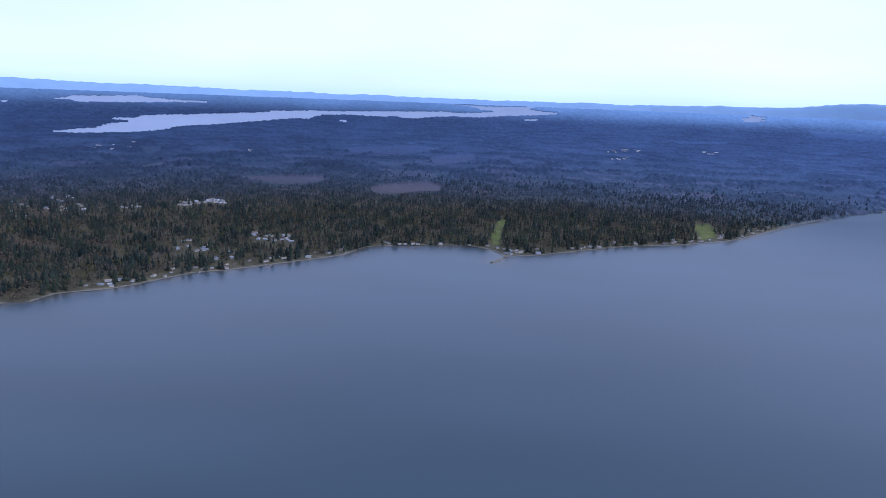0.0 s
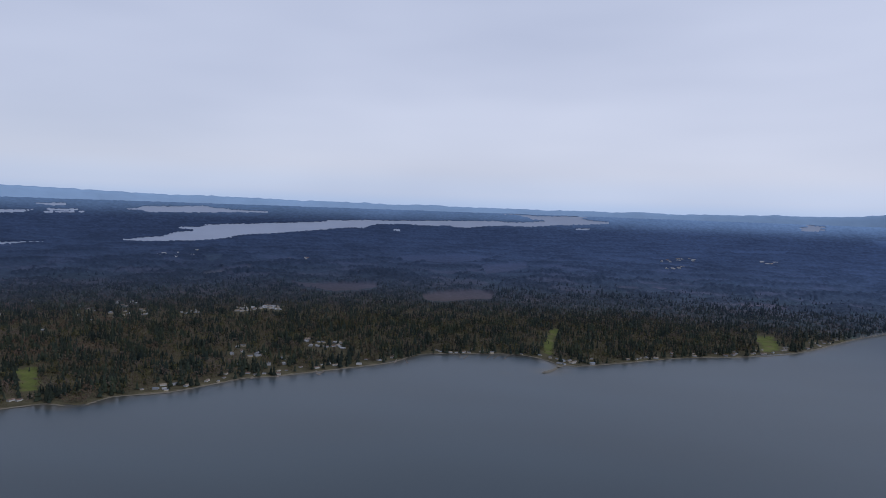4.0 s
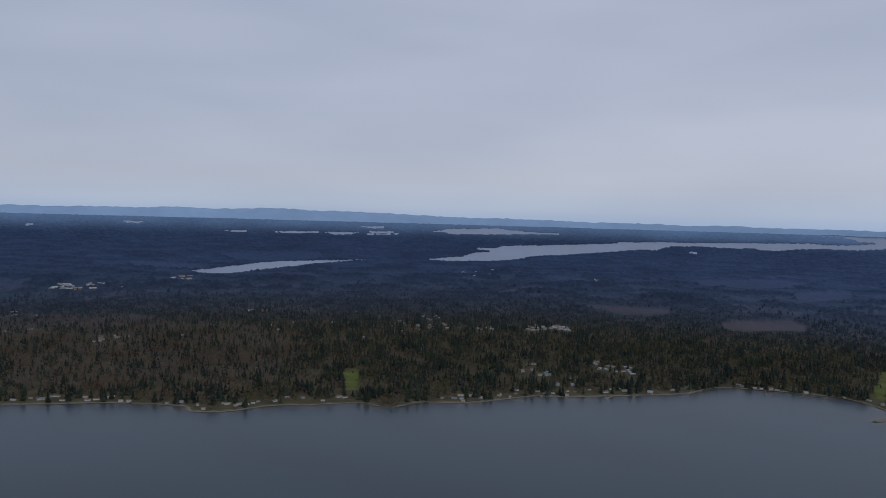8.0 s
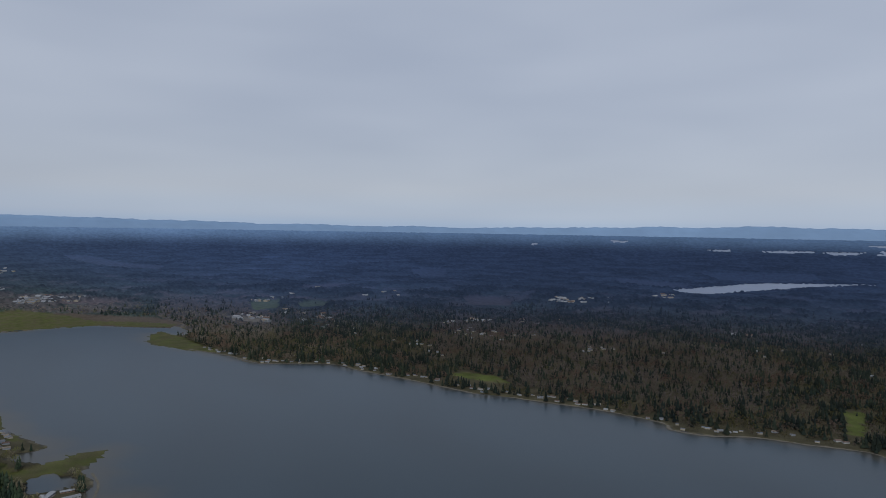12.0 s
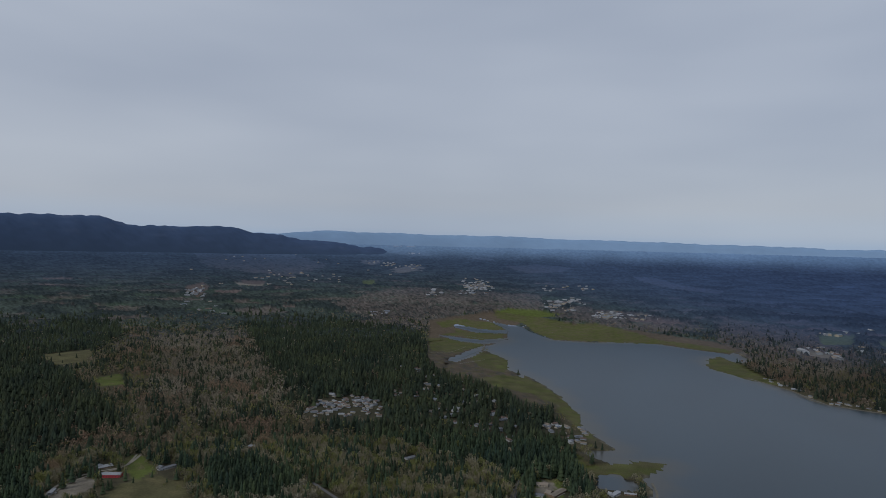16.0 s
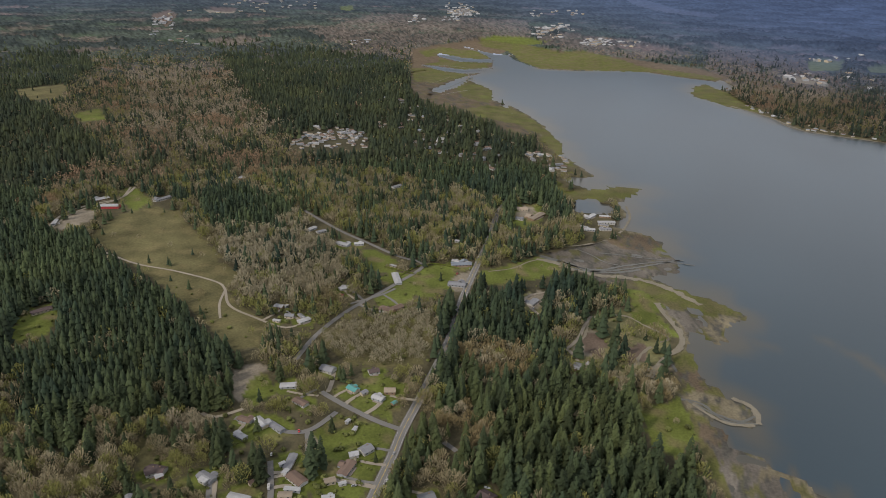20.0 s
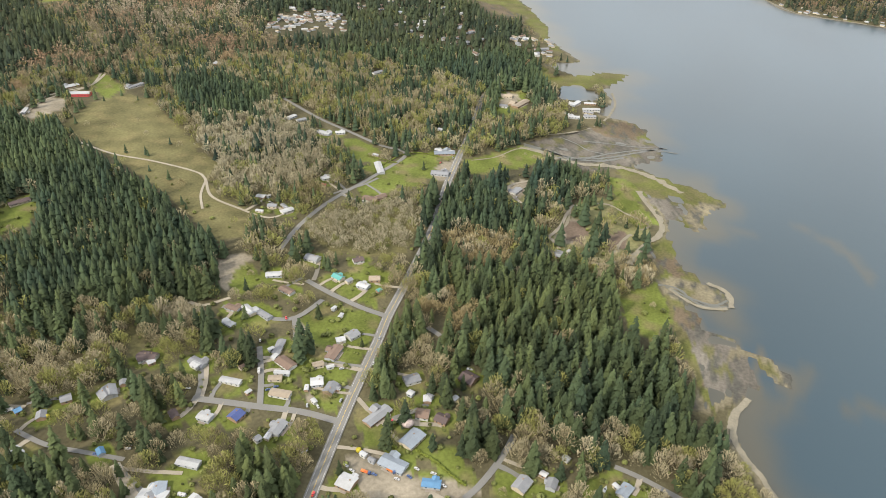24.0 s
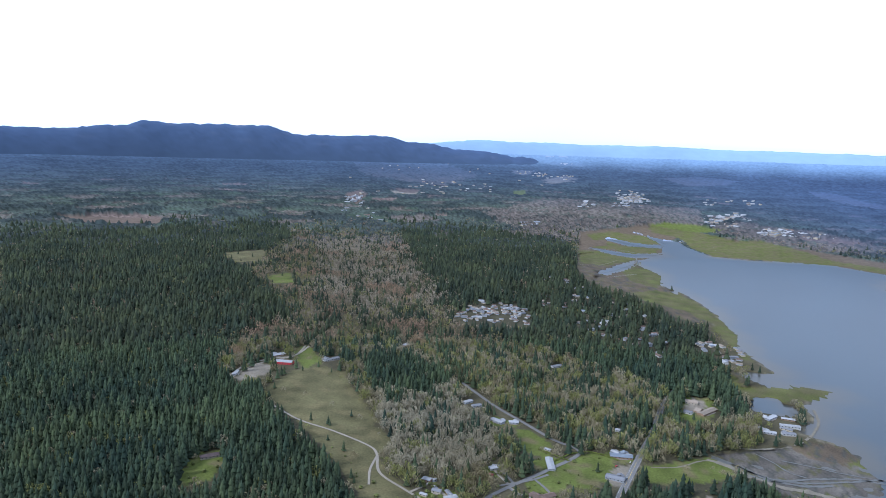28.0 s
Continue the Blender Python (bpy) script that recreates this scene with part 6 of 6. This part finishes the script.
def far_houses(spots):
    """The houses farthest off, joined: walls and roofs by roof colour."""
    rng = random.Random(9)
    wall = gather([(np.array([(-7, -4.5, -2), (7, -4.5, -2), (7, 4.5, -2), (-7, 4.5, -2), (-7, -4.5, 3), (7, -4.5, 3), (7, 4.5, 3), (-7, 4.5, 3), (-7, 0, 4.6), (7, 0, 4.6)], float),
                    np.array([(0, 1, 5), (0, 5, 4), (2, 3, 7), (2, 7, 6), (1, 2, 6), (1, 6, 9), (1, 9, 5), (3, 0, 4), (3, 4, 8), (3, 8, 7)]))])
    roof = gather([(np.array([(-7.5, s * 5, 2.9), (7.5, s * 5, 2.9), (7.5, 0, 4.9), (-7.5, 0, 4.9)], float), np.array([(0, 1, 2), (0, 2, 3)] if s < 0 else [(0, 2, 1), (0, 3, 2)])) for s in (-1, 1)])
    for key in "wgtbs":
        mine = [q for q in spots if q[2] == key]
        if not mine:
            continue
        put = [spot(q[0], q[1]) for q in mine]
        place = np.array([tuple(p) for p, _ in put])
        size = np.array([s * q[4] for (_, s), q in zip(put, mine)])
        turn = np.radians([q[3] for q in mine])
        for what, proto, mat in (("house_walls", wall, WALLS[ord(key) % 3]), ("house_roofs", roof, ROOFS[key])):
            v, f, _ = planted([proto], place, size, size, turn, np.zeros(len(mine), int))
            me = sheet(what, v, f, mat)
            me.shade_flat()
            tagged(new("distant_" + what, me), f"distant houses with {ROOF_WORD[key]} roofs", "houses", kind="stuff")


def build_villages():
    rng = random.Random(5)
    kits = {}
    for roof in "wgtbs":
        for k in range(2):
            kits[roof, k] = gable_house(12 + 4 * k, 8 + k, 2.8 + 0.6 * k, 0.35, WALLS[(k + ord(roof)) % 3], ROOFS[roof], False, f"small house with a {ROOF_WORD[roof]} roof among trees")
    used = set()
    spots = SPOTS
    far_houses(spots[235:])
    for x, y, roof, turn, big in spots[:235]:
        p, s = spot(x, y)
        m = Matrix.LocRotScale(p, Euler((0, 0, radians(turn))), (s * big,) * 3)
        key = (roof, rng.randrange(2))
        src = kits[key]
        if key in used:
            c = copy_thing(src, m)
            c.matrix_basis = m
        else:
            used.add(key)
            src.matrix_basis = m
    for key, ob in kits.items():
        if key not in used:
            for o in (*ob.children_recursive, ob):
                bpy.data.objects.remove(o)


build_villages()


# ---- vehicles ----
PAINTS = {k: material("car_paint_" + nme, c, 0.3, 0.3, 0.05, 3.0, 0, 0.5) for k, nme, c in (
    ("w", "white", (0.36, 0.36, 0.36)), ("s", "silver", (0.25, 0.26, 0.27)), ("r", "red", (0.48, 0.04, 0.04)), ("n", "dark_blue", (0.04, 0.07, 0.16)), ("o", "orange", (0.45, 0.13, 0.03)))}
PAINT_WORD = {"w": "white", "s": "silver", "r": "red", "n": "dark blue"}
M_TYRE = material("tyre_rubber", (0.02, 0.02, 0.02), 0.9)


def rounded(x0, x1, y0, y1, z0, z1, taper=1.0, bevel=0.15):
    """A box with softened edges whose top may be drawn in."""
    bm = bmesh.new()
    v, f = box(x0, x1, y0, y1, z0, z1)
    cx, cy = (x0 + x1) / 2, (y0 + y1) / 2
    q = [bm.verts.new((cx + (p[0] - cx) * taper, cy + (p[1] - cy) * taper, p[2]) if i > 3 else p) for i, p in enumerate(v)]
    for face in f:
        bm.faces.new([q[i] for i in face])
    bmesh.ops.bevel(bm, geom=list(bm.edges), offset=bevel, segments=2, affect="EDGES")
    me = bpy.data.meshes.new("shell")
    bm.to_mesh(me)
    bm.free()
    return me


def build_car(paint):
    top = new("car")
    for name, me, mat in (("body", rounded(-2.2, 2.2, -0.9, 0.9, 0.3, 0.95, 0.97), PAINTS[paint]), ("cabin", rounded(-1.5, 0.9, -0.82, 0.82, 0.9, 1.4, 0.85), M_GLASS), ("roof", rounded(-1.2, 0.5, -0.68, 0.68, 1.36, 1.5, 0.95, 0.05), PAINTS[paint])):
        me.materials.append(mat)
        part(name, me, top)
    a = np.arange(12) * np.pi / 6
    for x in (-1.35, 1.35):
        for y in (-0.8, 0.8):
            ring = np.stack([np.cos(a) * 0.33 + x, 0 * a, np.sin(a) * 0.33 + 0.33], 1)
            v = np.concatenate([ring + (0, y - 0.1, 0), ring + (0, y + 0.1, 0), [(x, y - 0.1, 0.33), (x, y + 0.1, 0.33)]])
            i, j = np.arange(12), (np.arange(12) + 1) % 12
            f = np.concatenate([np.stack([i, j, j + 12], 1), np.stack([i, j + 12, i + 12], 1), np.stack([j, i, np.full(12, 24)], 1), np.stack([i + 12, j + 12, np.full(12, 25)], 1)])
            part("wheel", sheet("wheel", v, f, M_TYRE), top)
    return tagged(top, f"{PAINT_WORD[paint]} car standing by the road or in a yard", "car", "cars")


def build_trailer():
    top = new("travel_trailer")
    me = rounded(-3.1, 3.1, -1.15, 1.15, 0.55, 2.75, 0.98, 0.3)
    me.materials.append(PAINTS["w"])
    part("body", me, top)
    for x in (-1.6, 0.4, 1.8):
        part("window", sheet("window", *box(x - 0.45, x + 0.45, -1.2, 1.2, 1.5, 2.1), M_GLASS), top)
    part("stripe", sheet("stripe", *box(-3.0, 3.0, -1.175, 1.175, 1.0, 1.15), PAINTS["n"]), top)
    part("roof_hatch", sheet("roof_hatch", *box(-0.5, 0.3, -0.35, 0.35, 2.72, 2.9), M_PLANK), top)
    part("tow_bar", sheet("tow_bar", *box(3.0, 4.3, -0.08, 0.08, 0.5, 0.62), M_TYRE), top)
    for y in (-1.0, 1.0):
        part("wheel", sheet("wheel", *box(-0.45, 0.45, y - 0.12, y + 0.12, 0.0, 0.7), M_TYRE), top)
    return tagged(top, "white travel trailer parked in a yard", "trailer", "trailers in the yards")


def build_truck():
    top = new("box_truck")
    for name, me, mat in (("cab", rounded(2.0, 3.9, -1.1, 1.1, 0.5, 2.5, 0.92, 0.2), PAINTS["n"]), ("bed", rounded(-3.9, 1.8, -1.2, 1.2, 0.8, 1.3, 1.0, 0.05), PAINTS["o"]), ("crane_arm", rounded(-3.6, 1.4, -0.35, 0.35, 1.3, 1.9, 0.8, 0.08), PAINTS["o"])):
        me.materials.append(mat)
        part(name, me, top)
    for x in (-2.8, -1.7, 2.9):
        for y in (-1.0, 1.0):
            part("wheel", sheet("wheel", *box(x - 0.4, x + 0.4, y - 0.16, y + 0.16, 0.0, 0.8), M_TYRE), top)
    return tagged(top, "orange flatbed truck with a blue cab on gravel", "truck", "trucks in the yard")


def build_boat():
    top = new("motor_boat")
    v = np.array([(-2.8, -1.1, 0.9), (1.0, -1.15, 0.95), (3.2, 0, 1.15), (1.0, 1.15, 0.95), (-2.8, 1.1, 0.9), (-2.6, -0.5, 0.1), (0.8, -0.4, 0.05), (2.3, 0, 0.3), (0.8, 0.4, 0.05), (-2.6, 0.5, 0.1)], float)
    f = np.array([(0, 1, 6, 5), (1, 2, 7, 6), (2, 3, 8, 7), (3, 4, 9, 8), (4, 0, 5, 9)])
    part("hull", sheet("hull", v, f, PAINTS["w"]), top)
    part("deck", sheet("deck", np.array([(-2.75, -1.05, 0.85), (1.0, -1.1, 0.9), (3.1, 0, 1.1), (1.0, 1.1, 0.9), (-2.75, 1.05, 0.85), (-0.5, 0, 0.8)], float), np.array([(0, 1, 5), (1, 2, 5), (2, 3, 5), (3, 4, 5), (4, 0, 5)]), PAINTS["s"]), top)
    part("windscreen", rounded(-0.6, 0.5, -0.8, 0.8, 0.85, 1.5, 0.8, 0.08), top)
    top.children[-1].data.materials.append(M_GLASS)
    return tagged(top, "white motor boat laid up beside a house", "boat", "boats in the yards")


def build_cars():
    made = {}
    for x, y, turn, paint in CARS:
        p, s = spot(x, y)
        m = Matrix.LocRotScale(p + Vector((0, 0, 0.5 * s)), Euler((0, 0, radians(turn))), (s,) * 3)
        if paint not in made:
            made[paint] = {"T": build_trailer, "K": build_truck, "B": build_boat}[paint]() if paint in "TKB" else build_car(paint)
            made[paint].matrix_basis = m
        else:
            copy_thing(made[paint], m).matrix_basis = m


build_cars()


# ---- docks, hedges and shrubs ----


def build_docks():
    rng = random.Random(12)
    for x, y in DOCKS:
        away = Vector((x, y)).normalized()
        turn = math.degrees(math.atan2(-away.y, -away.x)) + rng.uniform(-20, 20)
        length = rng.uniform(22, 38)
        top = new("dock")
        part("deck", sheet("deck", *box(-6, length, -1.1, 1.1, 1.3, 1.55), M_PLANK), top)
        part("float", sheet("float", *box(length - 2, length + 9, -2.2, 2.2, 0.15, 0.7), M_PLANK), top)
        for k in range(4):
            for side in (-1, 1):
                q = 2 + k * (length - 4) / 3
                part("pile", sheet("pile", *box(q - 0.18, q + 0.18, side * 1.0 - 0.18, side * 1.0 + 0.18, -3.5, 2.3), M_TRUNK), top)
        tagged(top, "weathered wooden dock with a float, reaching from the shore", "dock", "docks along the far bank")
        p, s = lay(np.array([x]), np.array([y]), np.array([0.0]))
        top.matrix_basis = Matrix.LocRotScale(Vector(p[0]), Euler((0, 0, radians(turn))), (float(s[0]),) * 3)


build_docks()
M_HEDGE = material("hedge_leaves", (0.125, 0.150, 0.030), 0.9, 0.2, 0.5, 1.5, 0.1, 0.2)
M_SHRUB = material("shrub_leaves", (0.100, 0.112, 0.036), 0.9, 0.05, 0.5, 0.8, 0, 0.2, rand="tint")


def tuft(seed, n=34):
    """A shrub one metre high: a heap of small leafy clumps."""
    rng = np.random.RandomState(seed)
    v, f = [], []
    for _ in range(n):
        d = rng.randn(3)
        d /= np.linalg.norm(d)
        c = d * (0.42, 0.42, 0.40) * (0.75 + 0.3 * rng.rand()) + (0, 0, 0.42)
        a = rng.randn(3)
        a /= np.linalg.norm(a)
        e = np.cross(d, a)
        e /= np.linalg.norm(e)
        g = np.cross(d, e)
        at = len(v)
        v += [c + e * 0.24, c - e * 0.14 + g * 0.2 + d * 0.07, c - e * 0.14 - g * 0.2]
        f += [(at, at + 1, at + 2)]
    return np.array(v), np.array(f)


def build_greenery():
    for line in HEDGES:
        xy = [Vector(q) for q in line]
        place = []
        for a, b in zip(xy, xy[1:]):
            n = max(1, int((b - a).length / 0.9))
            place += [a.lerp(b, k / n) for k in range(n)]
        rng = np.random.RandomState(8)
        x, y = np.array([p.x for p in place]) + rng.randn(len(place)) * 0.3, np.array([p.y for p in place]) + rng.randn(len(place)) * 0.3
        _, h, _ = survey(x, y)
        at, s = lay(x, y, h)
        v, f, _ = planted([tuft(k) for k in range(4)], at, 2.2 * s, 2.4 * s, rng.rand(len(x)) * 6, rng.randint(0, 4, len(x)))
        tagged(new("hedge", sheet("hedge", v, f, M_HEDGE)), "clipped yellow-green hedge bounding a lawn", "hedge")
    rng = np.random.RandomState(15)
    x, y = [], []
    for hx, hy, length, width, turn, roof in LOTS:
        if math.hypot(hx, hy) < 900:
            for _ in range(5):
                a, d = rng.rand() * 6.283, max(length, width) * 0.5 + 2 + 16 * rng.rand()
                x.append(hx + math.cos(a) * d)
                y.append(hy + math.sin(a) * d)
    x, y = np.array(x), np.array(y)
    sx, sy, _ = sown(230, 900, 80, 165, 22, 33)
    x, y = np.r_[x, sx], np.r_[y, sy]
    kind, h, dist = survey(x, y)
    open_ground = np.isin(kind, (LAND, GRASS, MEADOW, PARK)) & road_clear(x, y) & (dist > 6)
    open_ground &= (kind != MEADOW) | (rng.rand(len(x)) < 0.5)
    for hx, hy, length, width, turn, roof in LOTS:
        open_ground &= np.hypot(x - hx, y - hy) > max(length, width) * 0.5 + 1
    x, y, h = x[open_ground], y[open_ground], h[open_ground]
    at, s = lay(x, y, h)
    size = (1.4 + 3.2 * rng.rand(len(x)) ** 2) * s
    v, f, owner = planted([tuft(20 + k, 44) for k in range(5)], at, size, size * (1.1 + 0.5 * rng.rand(len(x))), rng.rand(len(x)) * 6, rng.randint(0, 5, len(x)))
    tagged(new("shrubs", sheet("shrubs", v, f, M_SHRUB, [("tint", rng.rand(len(x))[owner])])), "rounded olive and green shrubs about the yards", "shrubs", kind="stuff")


build_greenery()
M_BLOSSOM = material("cherry_blossom", (0.36, 0.30, 0.28), 0.9, 0.2, 0.3, 1.5, 0, 0.2)
M_YELLOW = material("yellow_blossom", (0.34, 0.29, 0.035), 0.9, 0.2, 0.3, 1.5, 0, 0.2)


def build_blossoms():
    """Flowering trees and bushes in the yards."""
    for name, mat, label, category, high, wide, places in (
            ("cherry_tree", M_BLOSSOM, "pale pink cherry tree in full blossom beside a house", "tree", 8.5, 9.5, [(-145, -419), (-364, -135)]),
            ("flowering_bush", M_YELLOW, "bright yellow flowering bush at the edge of a yard", "bush", 3.6, 4.6, [(-329, -161), (-282, -402), (-243, -230)])):
        for k, (x, y) in enumerate(places):
            p, s = spot(x, y)
            top = new(name)
            v, f = tuft(60 + k, 260)
            part("crown", sheet("crown", v * (1, 1, 0.8) + (0, 0, 0.2), f, mat), top)
            tv, tf = trunk(0.6, 0.03)
            part("trunk", sheet("trunk", tv, tf, M_TRUNK), top)
            top.matrix_basis = Matrix.LocRotScale(p, Euler((0, 0, k * 1.3)), (wide * s, wide * s, high * s))
            tagged(top, label, category)


build_blossoms()
